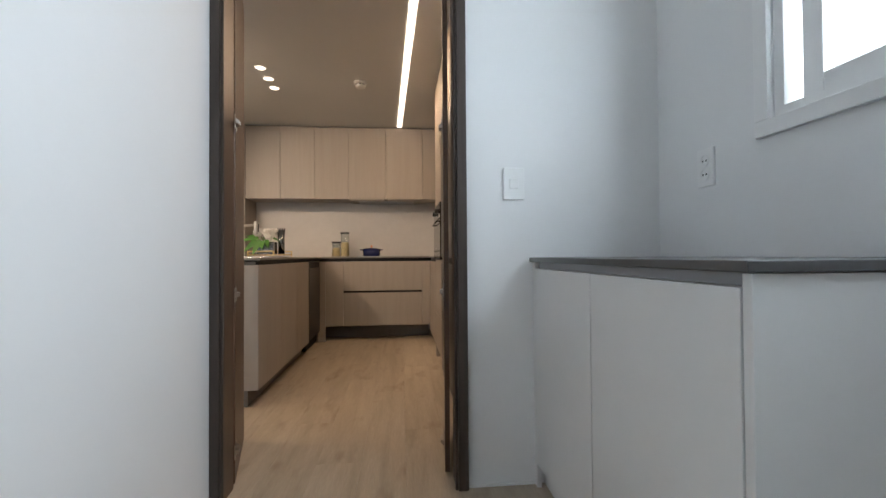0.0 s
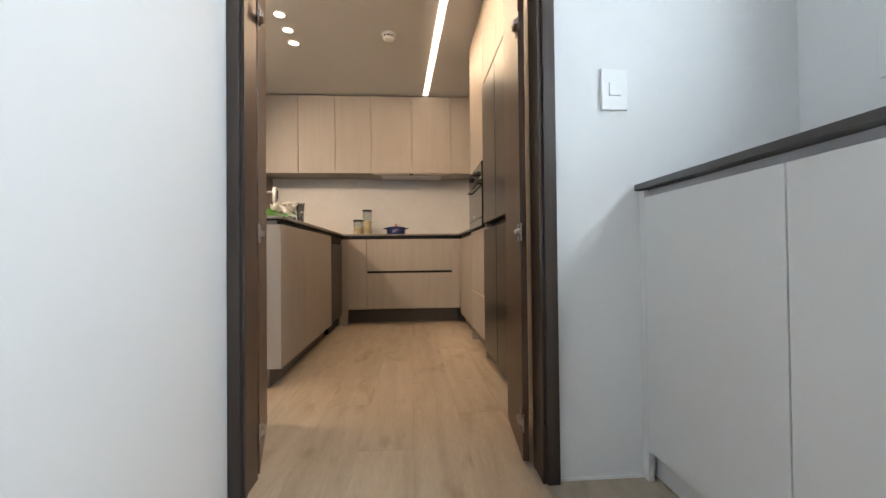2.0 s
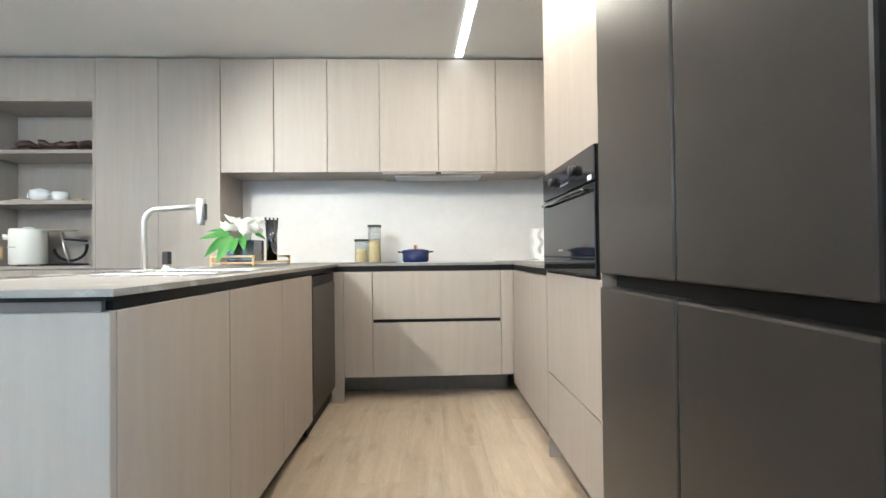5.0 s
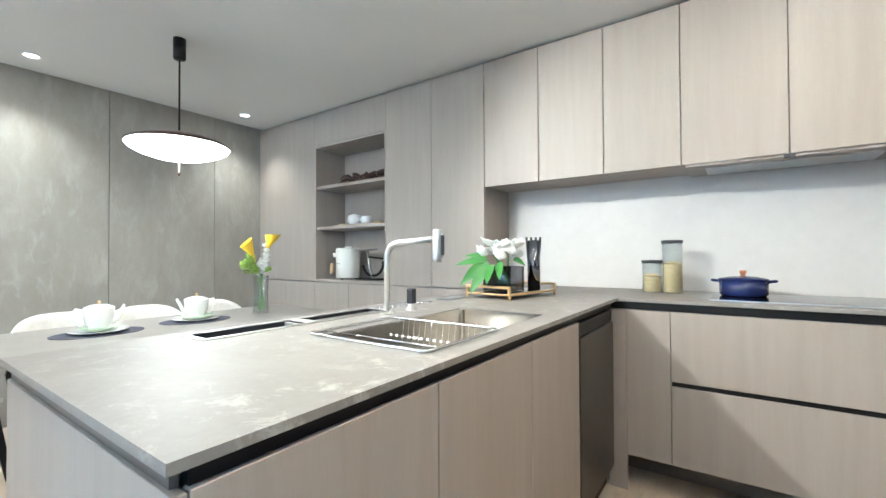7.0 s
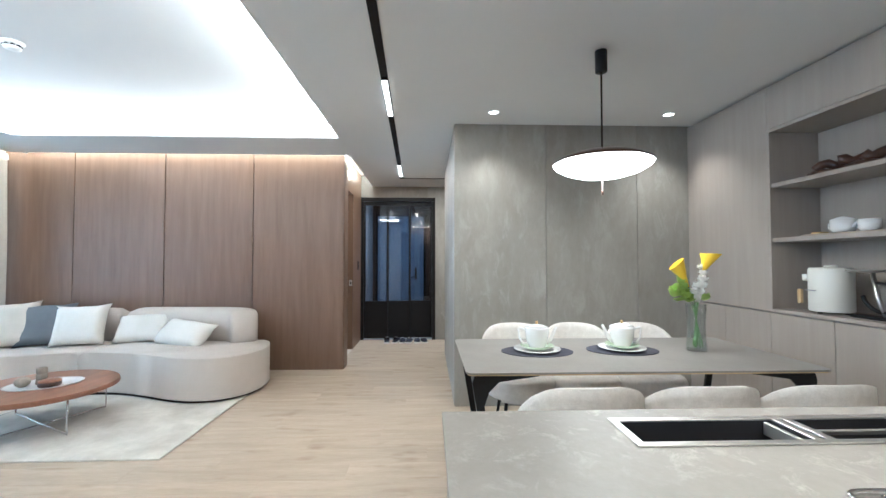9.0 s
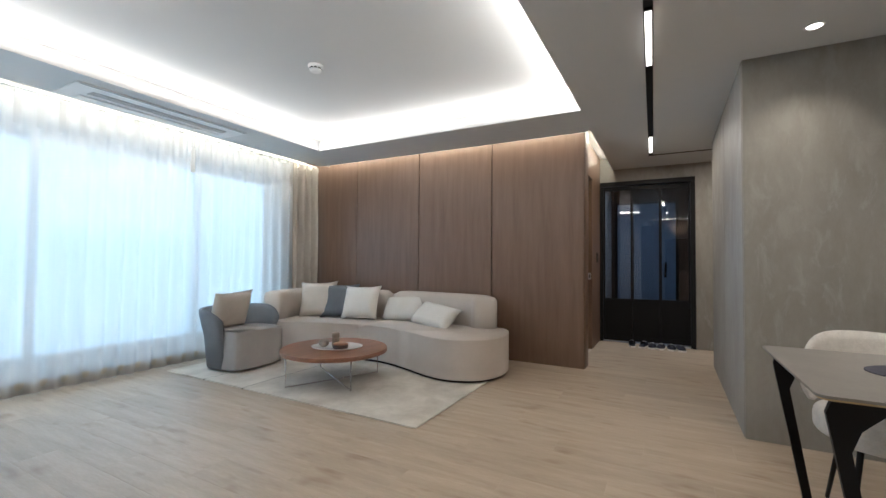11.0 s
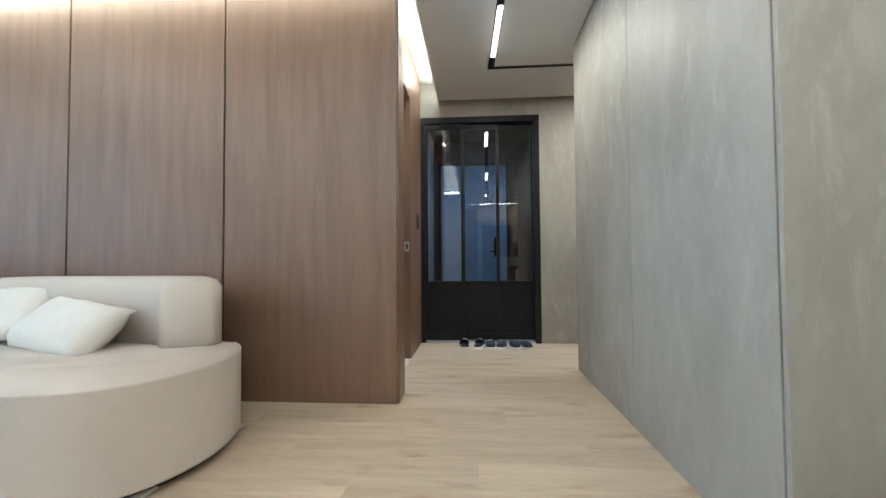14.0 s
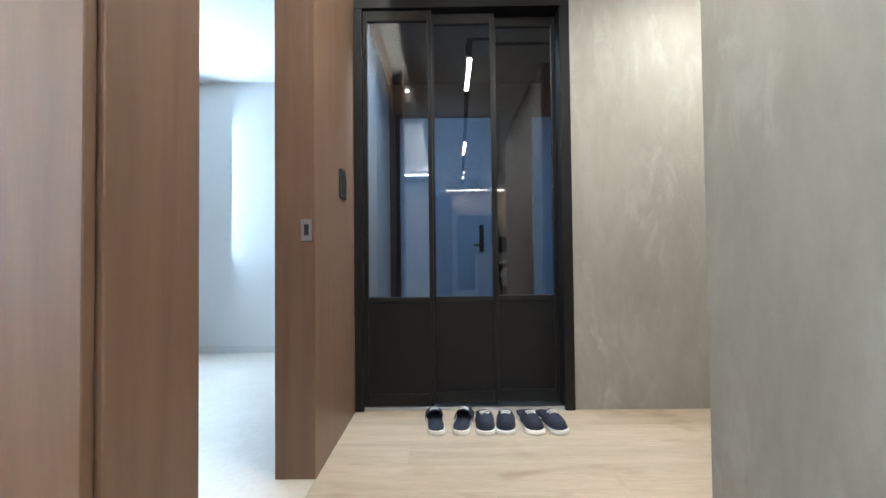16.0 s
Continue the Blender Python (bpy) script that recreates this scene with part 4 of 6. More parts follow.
# ---- kitchen small things ----
s_ = thing("sink", "square undermounted stainless steel sink in the worktop", "sink", (-0.96, 3.765, 0.68))
bm = bmesh.new()
x0, y0, x1, y1 = SINK
ring = lambda dx, z: [(x0 + dx, y0 + dx, z), (x1 - dx, y0 + dx, z), (x1 - dx, y1 - dx, z), (x0 + dx, y1 - dx, z)]
loops = [[bm.verts.new(p) for p in ring(*q)] for q in ((-0.001, 0.877), (0.004, 0.8665), (0.010, 0.70), (0.03, 0.685))]
for a, b in zip(loops, loops[1:]):
    for k in range(4):
        bm.faces.new((a[k], b[k], b[(k + 1) % 4], a[(k + 1) % 4]))
bm.faces.new(loops[-1])
bmesh.ops.bevel(bm, geom=[e for e in bm.edges if abs(e.verts[0].co.z - e.verts[1].co.z) > 0.005], offset=0.02, segments=4, affect="EDGES")
part("bowl", bm, M["steel_sink"], s_, "", True)
part("drain", lathe(bmesh.new(), [(0.0, 0.004), (0.05, 0.004), (0.055, 0.001), (0.0, 0.001)], ((x0 + x1) / 2, 3.95, 0.685)), M["steel"], s_, "", True)
r_ = thing("draining_rack", "chrome wire draining basket resting over the steel sink", "draining rack", (-0.95, 3.59, 0.885))
RX0, RX1, RY0, RY1 = -1.128, -0.745, 3.385, 3.71
bm = bmesh.new()
loop = arc(RX1 - 0.02, RY1 - 0.02, 0.02, 0.02, 0, 90, 4) + arc(RX0 + 0.02, RY1 - 0.02, 0.02, 0.02, 90, 180, 4) + arc(RX0 + 0.02, RY0 + 0.02, 0.02, 0.02, 180, 270, 4) + arc(RX1 - 0.02, RY0 + 0.02, 0.02, 0.02, 270, 360, 4)
tube(bm, [(x, y, 0.886) for x, y in loop], 0.004, 8, True)
part("rim", bm, M["chrome"], r_, "", True)
for k in range(16):
    x = RX0 + 0.03 + k * (RX1 - RX0 - 0.06) / 15
    part("wire", tube(bmesh.new(), [(x, RY0 + 0.004, 0.886), (x, RY0 + 0.02, 0.80), (x, RY0 + 0.05, 0.785), (x, RY1 - 0.05, 0.785), (x, RY1 - 0.02, 0.80), (x, RY1 - 0.004, 0.886)], 0.0009, 6), M["chrome"], r_, "", True)
bm = bmesh.new()
for k in range(14):
    x = RX0 + 0.04 + k * (RX1 - RX0 - 0.08) / 13
    box(bm, x, RY1 - 0.060, 0.841, x + 0.007, RY1 - 0.053, 0.848, bevel=0.0015)
part("rest", bm, M["plastic_white"], r_, "row of small pale pegs")
part("peg_rail", tube(bmesh.new(), [(RX0 + 0.004, RY1 - 0.0565, 0.884), (RX0 + 0.03, RY1 - 0.0565, 0.8445), (RX1 - 0.03, RY1 - 0.0565, 0.8445), (RX1 - 0.004, RY1 - 0.0565, 0.884)], 0.0012, 6), M["chrome"], r_, "", True)
part("inner_rail", tube(bmesh.new(), [(RX0 + 0.01, RY0 + 0.045, 0.8865), (RX1 - 0.01, RY0 + 0.045, 0.8865)], 0.0025, 8), M["chrome"], r_, "", True)

f_ = thing("faucet", "brushed steel high-arc kitchen faucet with a pull-out head", "faucet", (-1.235, 3.80, 0.88))
FXX, FYY = -1.235, 3.80
part("base", lathe(bmesh.new(), [(0.0, 0.0005), (0.026, 0.0005), (0.026, 0.006), (0.019, 0.010), (0.0, 0.010)], (FXX, FYY, 0.88)), M["steel"], f_, "", True)
pts = [(FXX, FYY, 0.886), (FXX, FYY, 1.075)] + [(FXX + 0.055 - 0.055 * math.cos(radians(a)), FYY, 1.075 + 0.055 * math.sin(radians(a))) for a in (15, 30, 45, 60, 75, 90)] + [(FXX + 0.21, FYY, 1.138)]
part("spout", tube(bmesh.new(), pts, 0.0108, 16), M["satin_steel"], f_, "", True)
part("head", lathe(bmesh.new(), [(0.0, 0.0), (0.014, 0.0), (0.0165, 0.01), (0.0165, 0.10), (0.015, 0.105), (0.0, 0.105)], (FXX + 0.222, FYY, 1.065), 20), M["satin_steel"], f_, "", True)
part("button", slab(FXX + 0.2378, FYY - 0.008, 1.085, FXX + 0.2435, FYY + 0.008, 1.15, bevel=0.002), M["black_plastic"], f_)
d_ = thing("soap_dispenser", "black square soap dispenser on a steel base beside the faucet", "soap dispenser", (-1.214, 3.91, 0.88))
part("base", lathe(bmesh.new(), [(0.0, 0.0005), (0.022, 0.0005), (0.022, 0.008), (0.014, 0.014), (0.014, 0.026), (0.0, 0.026)], (-1.214, 3.91, 0.88)), M["steel"], d_, "", True)
part("body", slab(-1.2275, 3.8965, 0.9065, -1.2005, 3.9235, 0.962, bevel=0.004), M["black_plastic"], d_)
# flush utensil channel and outlets
k_ = thing("utensil_channel", "long steel-framed sunken utensil channel with dark trays in the worktop", "utensil channel", (-1.34, 3.53, 0.88))
bm = bmesh.new()
for q in ((-1.402, 3.195, -1.386, 3.875), (-1.294, 3.195, -1.278, 3.875), (-1.386, 3.195, -1.294, 3.211), (-1.386, 3.859, -1.294, 3.875), (-1.386, 3.508, -1.294, 3.524), (-1.386, 3.530, -1.294, 3.546)):
    box(bm, q[0], q[1], 0.8803, q[2], q[3], 0.8835, bevel=0.001, segments=1)
part("frame", bm, M["satin_steel"], k_)
for y0, y1 in ((3.212, 3.507), (3.547, 3.858)):
    bm = bmesh.new()
    box(bm, -1.385, y0, 0.800, -1.295, y1, 0.804)
    for q in ((-1.387, y0, -1.3855, y1), (-1.2945, y0, -1.293, y1), (-1.385, y0, -1.295, y0 + 0.0015), (-1.385, y1 - 0.0015, -1.295, y1)):
        box(bm, q[0], q[1], 0.8045, q[2], q[3], 0.8798)
    part("tray", bm, M["black_plastic"], k_, "deep dark tray")
part("rail", slab(-1.352, 3.548, 0.868, -1.344, 3.857, 0.876, bevel=0.001, segments=1), M["satin_steel"], k_)
part("divider", slab(-1.384, 3.490, 0.855, -1.296, 3.498, 0.879, bevel=0.001, segments=1), M["satin_steel"], k_)
for y in (3.925, 4.005, 4.085, 4.165):
    o = thing("worktop_outlet", "round steel pop-up outlet cap flush in the worktop", "outlet", (-1.35, y, 0.88), "worktop outlets")
    part("ring", lathe(bmesh.new(), [(0.036, 0.0004), (0.036, 0.0035), (0.030, 0.004), (0.030, 0.0004)], (-1.35, y, 0.88), 28), M["chrome"], o, "", True)
    part("cap", lathe(bmesh.new(), [(0.0, 0.0004), (0.0295, 0.0004), (0.0295, 0.002), (0.0, 0.002)], (-1.35, y, 0.88), 28), M["stone"], o)
o = thing("cover_plate", "flat rectangular steel cover plate on the worktop", "cover plate", (-1.33, 4.36, 0.88))
part("plate", slab(-1.375, 4.28, 0.8803, -1.29, 4.44, 0.8830, bevel=0.001, segments=1), M["aluminium"], o)

# gold tray with flowers and a knife stand
g_ = thing("serving_tray", "rectangular gold-framed tray with a black glass bottom on the worktop", "tray")
bm = bmesh.new()
TW, TL = 0.125, 0.195
for sx in (-1, 1):
    for sy in (-1, 1):
        box(bm, sx * TW - 0.006, sy * TL - 0.006, 0.006, sx * TW + 0.006, sy * TL + 0.006, 0.062, bevel=0.002)
for s in (-1, 1):
    box(bm, s * TW - 0.006, -TL, 0.018, s * TW + 0.006, TL, 0.030, bevel=0.002)
    box(bm, -TW, s * TL - 0.006, 0.050, TW, s * TL + 0.006, 0.062, bevel=0.002)
    box(bm, -TW, s * TL - 0.005, 0.018, TW, s * TL + 0.005, 0.026, bevel=0.002)
part("frame", bm, M["gold"], g_)
part("tray_bottom", slab(-TW + 0.006, -TL + 0.006, 0.019, TW - 0.006, TL - 0.006, 0.027), M["gloss_black"], g_)
for sx in (-1, 1):
    for sy in (-1, 1):
        part("foot", lathe(bmesh.new(), [(0.0, 0.0), (0.006, 0.0), (0.006, 0.0055), (0.0, 0.0055)], (sx * TW, sy * TL, 0), 12), M["gold"], g_)
g_.matrix_basis = pose(-1.145, 4.62, 0.8805, 0, 0, -10)


def bloom(bm, c, r, seed, petals=5):
    rng = random.Random(seed)
    for k in range(petals):
        a, e = 2 * math.pi * k / petals + rng.random(), 0.2 + 0.9 * rng.random()
        tip = Vector(c) + Vector((math.cos(a) * math.cos(e), math.sin(a) * math.cos(e), math.sin(e))) * r
        leafblade(bm, c, tip, r * 0.55, -0.3 * r, 5, (0.2, 0.1, 1))
    return bm


v_ = thing("flower_vase", "smoked glass vase of white blossoms on the gold tray", "vase", (-1.16, 4.56, 0.908))
bm = bmesh.new()
box(bm, -1.235, 4.485, 0.9085, -1.085, 4.635, 0.915, bevel=0.002)
for q in ((-1.235, 4.485, -1.229, 4.635), (-1.091, 4.485, -1.085, 4.635), (-1.229, 4.485, -1.091, 4.491), (-1.229, 4.629, -1.091, 4.635)):
    box(bm, q[0], q[1], 0.915, q[2], q[3], 1.03)
part("vase", bm, M["smoked"], v_)
rng = random.Random(5)
for k in range(13):
    c = (-1.17 + rng.uniform(-0.08, 0.09), 4.55 + rng.uniform(-0.09, 0.10), 1.075 + rng.uniform(-0.015, 0.055))
    part("blossom", bloom(bmesh.new(), c, rng.uniform(0.038, 0.055), k, 6), M["petal_white"], v_, "", True)
for b, t, w, side in (((-1.21, 4.49, 1.06), (-1.37, 4.45, 1.055), 0.024, (0.3, -1, 0.9)), ((-1.23, 4.48, 1.05), (-1.33, 4.43, 0.955), 0.024, (0.5, -1, 0.1)),
                      ((-1.19, 4.46, 1.05), (-1.235, 4.37, 0.925), 0.030, (0.2, -1, 0.1)), ((-1.22, 4.50, 1.07), (-1.35, 4.50, 1.10), 0.021, (0.1, -1, 1.5)),
                      ((-1.14, 4.48, 1.05), (-1.11, 4.42, 0.99), 0.022, (0, -1, 0.3)), ((-1.10, 4.54, 1.06), (-1.05, 4.58, 1.05), 0.022, (0, -1, 1)), ((-1.17, 4.46, 1.04), (-1.15, 4.37, 0.97), 0.024, (0, -1, 0.2))):
    part("leaf", leafblade(bmesh.new(), b, t, w, 0.02, 8, side), M["leaf"], v_, "", True)
bm = bmesh.new()
for k in range(8):
    tube(bm, [(-1.16 + rng.uniform(-0.04, 0.04), 4.56 + rng.uniform(-0.04, 0.04), 0.92), (-1.16 + rng.uniform(-0.07, 0.07), 4.55 + rng.uniform(-0.07, 0.07), 1.08)], 0.003, 6)
part("stems", bm, M["stem"], v_)
k_ = thing("utensil_holder", "tall polished chrome cylinder holder on the gold tray", "utensil holder", (-1.07, 4.72, 0.908))
part("cylinder", lathe(bmesh.new(), [(0.0, 0.0), (0.032, 0.0), (0.032, 0.25), (0.030, 0.25), (0.030, 0.01), (0.0, 0.01)], (-1.07, 4.72, 0.9085), 28), M["dark_chrome"], k_, "", True)
bm = bmesh.new()
for k in range(4):
    tube(bm, [(-1.085 + 0.01 * k, 4.71 + 0.006 * k, 0.93), (-1.10 + 0.02 * k, 4.70 + 0.012 * k, 1.175)], 0.006, 8)
part("handles", bm, M["black_plastic"], k_, "black utensil handles", True)


def canister(x, y, h, fill, r=0.048):
    j = thing("storage_jar", "clear glass jar with a black lid, part filled with dry pasta", "jar", (x, y, 0.881), "pasta jars")
    part("glass", lathe(bmesh.new(), [(0.0, 0.0), (r, 0.0), (r, h), (r - 0.003, h), (r - 0.003, 0.004), (0.0, 0.004)], (x, y, 0.881), 28), M["glass"], j, "", True)
    bm = lathe(bmesh.new(), [(0.0, 0.005), (r - 0.004, 0.005), (r - 0.004, fill), (0.0, fill + 0.006)], (x, y, 0.881), 24)
    rr = random.Random(int(h * 1000))
    for k in range(26):
        a, q = rr.uniform(0, 6.28), rr.uniform(0, r - 0.016)
        tube(bm, [(x + q * math.cos(a) - 0.008, y + q * math.sin(a), 0.881 + fill + 0.006), (x + q * math.cos(a) + 0.008, y + q * math.sin(a) + 0.004, 0.881 + fill + 0.012)], 0.004, 5)
    part("pasta", bm, M["pasta"], j, "yellow dry pasta")
    part("lid", lathe(bmesh.new(), [(0.0, 0.0005), (r + 0.003, 0.0005), (r + 0.003, 0.016), (0.0, 0.018)], (x, y, 0.881 + h), 28), M["black_plastic"], j, "black lid", True)


canister(-0.595, 5.20, 0.155, 0.085)
canister(-0.498, 5.20, 0.260, 0.150)
h_ = thing("hob", "flat black glass induction hob with a pale metal edge", "hob", (0.0, 5.08, 0.88))
part("glass", slab(-0.318, 4.895, 0.8803, 0.345, 5.33, 0.884), M["gloss_black"], h_)
part("trim", slab(-0.32, 4.886, 0.8803, 0.347, 4.8945, 0.8845), M["aluminium"], h_, "pale metal front edge")
c_ = thing("casserole", "navy enamelled casserole with a copper lid knob on the hob", "pot", (-0.195, 5.16, 0.885))
part("body", lathe(bmesh.new(), [(0.0, 0.0), (0.088, 0.0), (0.096, 0.01), (0.098, 0.075), (0.094, 0.075), (0.09, 0.01), (0.0, 0.008)], (-0.195, 5.16, 0.885), 36), M["navy_enamel"], c_, "", True)
l_ = part("lid", lathe(bmesh.new(), [(0.0, 0.094), (0.05, 0.091), (0.098, 0.082), (0.101, 0.0755), (0.0, 0.0755)], (-0.195, 5.16, 0.885), 36), M["navy_enamel"], c_, "", True)
part("knob", lathe(bmesh.new(), [(0.0, 0.122), (0.013, 0.120), (0.016, 0.112), (0.010, 0.102), (0.008, 0.0945), (0.0, 0.0945)], (-0.195, 5.16, 0.885), 20), M["copper"], l_, "copper knob", True)
for s in (-1, 1):
    part("handle", tube(bmesh.new(), [(-0.195 + s * 0.097, 5.135, 0.953), (-0.195 + s * 0.122, 5.14, 0.957), (-0.195 + s * 0.126, 5.16, 0.957), (-0.195 + s * 0.122, 5.18, 0.957), (-0.195 + s * 0.097, 5.185, 0.953)], 0.006, 8), M["navy_enamel"], c_, "", True)
# decor in the right corner
p_ = thing("decor_board", "thin white board on the worktop corner", "board", (0.83, 5.2, 0.88))
part("board", slab(0.66, 5.06, 0.8805, 1.03, 5.34, 0.888, bevel=0.002), M["china"], p_)
w_ = thing("wavy_vase", "white wavy open-centred ceramic ornament", "ornament", (0.76, 5.2, 0.889))
wave = lambda z: 0.011 * math.sin(z * 62)
bm = bmesh.new()
outline = [(-0.085 + wave(z) * 0.5, z) for z in (0.03 + 0.01 * k for k in range(21))] + [(-0.048 + wave(z), z) for z in (0.23 - 0.0095 * k for k in range(19))]
outline += [(-0.028 + 0.012 * math.cos(radians(q)) - 0.008, 0.052 + 0.014 * math.sin(radians(q))) for q in (200, 240, 280, 320)]
outline += [(-0.018 + wave(z), z) for z in (0.06 + 0.0095 * k for k in range(19))] + [(0.075 + wave(z) * 0.5, z) for z in (0.23 - 0.01 * k for k in range(21))]
outline += [(0.06, 0.008), (0.03, 0.0), (-0.04, 0.0), (-0.07, 0.008)]
prism(bm, outline, -0.035, 0.035, 0.0015, 1)
bmesh.ops.rotate(bm, verts=bm.verts, cent=(0, 0, 0), matrix=Matrix.Rotation(radians(90), 3, "X"))
bmesh.ops.translate(bm, verts=bm.verts, vec=(0.76, 5.2, 0.8885))
part("body", bm, M["china"], w_)
v_ = thing("white_vase", "white ribbed ceramic vase holding peach flowers", "vase", (0.90, 5.12, 0.889))
part("vase", lathe(bmesh.new(), [(0.0, 0.0), (0.044, 0.0), (0.044, 0.035), (0.058, 0.04), (0.058, 0.046), (0.045, 0.052), (0.045, 0.062), (0.058, 0.067), (0.058, 0.073), (0.047, 0.08), (0.052, 0.25), (0.047, 0.25), (0.042, 0.1), (0.0, 0.09)], (0.90, 5.12, 0.8885), 32), M["china"], v_, "", True)
for k, c in enumerate(((0.85, 5.08, 1.19), (0.90, 5.10, 1.22), (0.93, 5.15, 1.20), (0.88, 5.14, 1.17))):
    part("blossom", bloom(bmesh.new(), c, 0.04, 40 + k, 9), M["petal_pink"], v_, "", True)
for b, t in (((0.89, 5.1, 1.14), (0.82, 5.05, 1.17)), ((0.91, 5.12, 1.14), (0.98, 5.06, 1.16))):
    part("leaf", leafblade(bmesh.new(), b, t, 0.02, 0.01), M["leaf"], v_, "", True)
# extractor under the wall cabinets
e_ = thing("range_hood", "slim slide-out range hood under the wall cabinets", "range hood", (-0.02, 5.2, 1.5))
part("body", slab(-0.42, 5.055, 1.507, 0.37, 5.37, 1.5195, bevel=0.002), M["taupe"], e_)
part("switch_box", slab(-0.045, 5.046, 1.502, -0.005, 5.0545, 1.519, bevel=0.002), M["black_plastic"], e_)
part("filter", slab(-0.34, 5.12, 1.503, 0.29, 5.33, 1.5065), M["steel"], e_)
# oven details
for y in (3.58, 3.83):
    bm = lathe(bmesh.new(), [(0.0, 0.0), (0.019, 0.0), (0.018, 0.020), (0.016, 0.022), (0.0, 0.022)], (0, 0, 0), 24)
    bmesh.ops.rotate(bm, verts=bm.verts, cent=(0, 0, 0), matrix=Matrix.Rotation(radians(-90), 3, "Y"))
    bmesh.ops.translate(bm, verts=bm.verts, vec=(0.4295, y, 1.232))
    part("knob", bm, M["black_plastic"], o_oven, "", True)
part("display", slab(0.4285, 3.64, 1.218, 0.4298, 3.77, 1.248), M["black_glow"], o_oven)
for k in range(4):
    part("touch_key", slab(0.4290, 3.655 + 0.026 * k, 1.200, 0.4298, 3.668 + 0.026 * k, 1.206), M["dial"], o_oven)
part("handle", tube(bmesh.new(), [(0.430, 3.46, 1.145), (0.412, 3.46, 1.145), (0.412, 3.95, 1.145), (0.430, 3.95, 1.145)], 0.0055, 10), M["gloss_black"], o_oven, "", True)
part("sticker", slab(0.4285, 3.425, 1.175, 0.4298, 3.46, 1.192), M["plastic_white"], o_oven)
part("vent", slab(0.4285, 3.41, 0.918, 0.4298, 3.998, 0.924), M["black"], o_oven, "dark vent slot")
part("toe_trim", slab(0.4275, 3.409, 0.858, 0.4298, 3.999, 0.866), M["black_metal"], o_oven)
part("badge", slab(0.4290, 3.73, 0.944, 0.4298, 3.78, 0.950), M["steel"], o_oven, "small plain metal badge")
bm = bmesh.new()
box(bm, -0.6985, 4.60, 0.50, -0.6975, 4.63, 0.56)
part("sticker", bm, M["plastic_white"], d_wash)

# ---- shelf contents ----
r_ = thing("wine_rack", "dark scalloped wooden wine rack lying on the top shelf", "wine rack", (-2.75, 5.2, 1.685))
for k in range(4):
    x = -2.98 + 0.14 * k
    bm = tube(bmesh.new(), [(x + 0.02 * j, 5.13 + 0.02 * j, 1.722 + 0.034 * abs(math.sin(j * 0.9 + k))) for j in range(7)], 0.027, 12)
    part("bar", bm, M["dark_wood"], r_, "", True)
for k in range(2):
    part("rail", tube(bmesh.new(), [(-3.03 + 0.05 * j, 5.14 + 0.1 * k, 1.702 + 0.010 * math.sin(j * 1.3)) for j in range(12)], 0.015, 10), M["dark_wood"], r_, "", True)
t_ = thing("tea_tray", "pale flat tray with gold ends on the middle shelf", "tray", (-2.82, 5.19, 1.335))
part("tray", slab(-3.05, 5.10, 1.3355, -2.56, 5.28, 1.347, bevel=0.003), M["stoneware"], t_)
for x in (-3.02, -2.60):
    part("handle", slab(x - 0.03, 5.16, 1.3472, x + 0.03, 5.22, 1.362, bevel=0.005), M["gold"], t_, "gold handle")


def small_cup(x, y, z, r, h, name, label, lid):
    c = thing(name, label, "cup" if not lid else "teapot", (x, y, z))
    part("body", lathe(bmesh.new(), [(0.0, 0.0), (r * 0.7, 0.0), (r, h * 0.3), (r, h), (r - 0.003, h), (r * 0.66, 0.006), (0.0, 0.006)], (x, y, z), 24), M["china"], c, "", True)
    part("handle", tube(bmesh.new(), [(x - r * 0.95, y, z + h * 0.8), (x - r * 1.5, y, z + h * 0.75), (x - r * 1.5, y, z + h * 0.4), (x - r * 0.9, y, z + h * 0.3)], 0.004, 8), M["china"], c, "", True)
    if lid:
        part("lid", lathe(bmesh.new(), [(0.0, h + 0.02), (0.01, h + 0.018), (r, h + 0.0005), (0.0, h + 0.0005)], (x, y, z), 24), M["china"], c, "", True)
        part("spout", tube(bmesh.new(), [(x + r * 0.9, y, z + h * 0.4), (x + r * 1.6, y, z + h * 0.85)], 0.007, 8), M["china"], c, "", True)


small_cup(-2.88, 5.19, 1.3475, 0.058, 0.075, "teapot", "small white china teapot on the shelf tray", True)
small_cup(-2.745, 5.20, 1.3475, 0.047, 0.066, "teacup", "small white china cup on the shelf tray", False)
m_ = thing("rice_cooker", "off-white cylindrical coffee canister machine with a wooden tap handle", "kitchen appliance", (-2.95, 5.18, 0.885))
part("body", lathe(bmesh.new(), [(0.0, 0.012), (0.096, 0.012), (0.103, 0.02), (0.103, 0.250), (0.096, 0.264), (0.0, 0.267)], (-2.95, 5.18, 0.885), 36), M["pot_white"], m_, "", True)
part("lid", lathe(bmesh.new(), [(0.0, 0.281), (0.028, 0.279), (0.032, 0.2675), (0.0, 0.2675)], (-2.95, 5.18, 0.885), 24), M["pot_white"], m_, "", True)
for a in (30, 150, 270):
    part("foot", lathe(bmesh.new(), [(0.0, 0.0), (0.012, 0.0), (0.012, 0.0115), (0.0, 0.0115)], (-2.95 + 0.07 * math.cos(radians(a)), 5.18 + 0.07 * math.sin(radians(a)), 0.885), 12), M["black_plastic"], m_)
part("knob", lathe(bmesh.new(), [(0.0, -0.02), (0.020, -0.018), (0.022, 0.018), (0.0, 0.02)], (-3.052, 5.13, 1.09), 16), M["pot_white"], m_, "", True)
part("handle", slab(-3.078, 5.09, 0.935, -3.056, 5.112, 1.02, bevel=0.004), M["bamboo"], m_, "wooden handle")
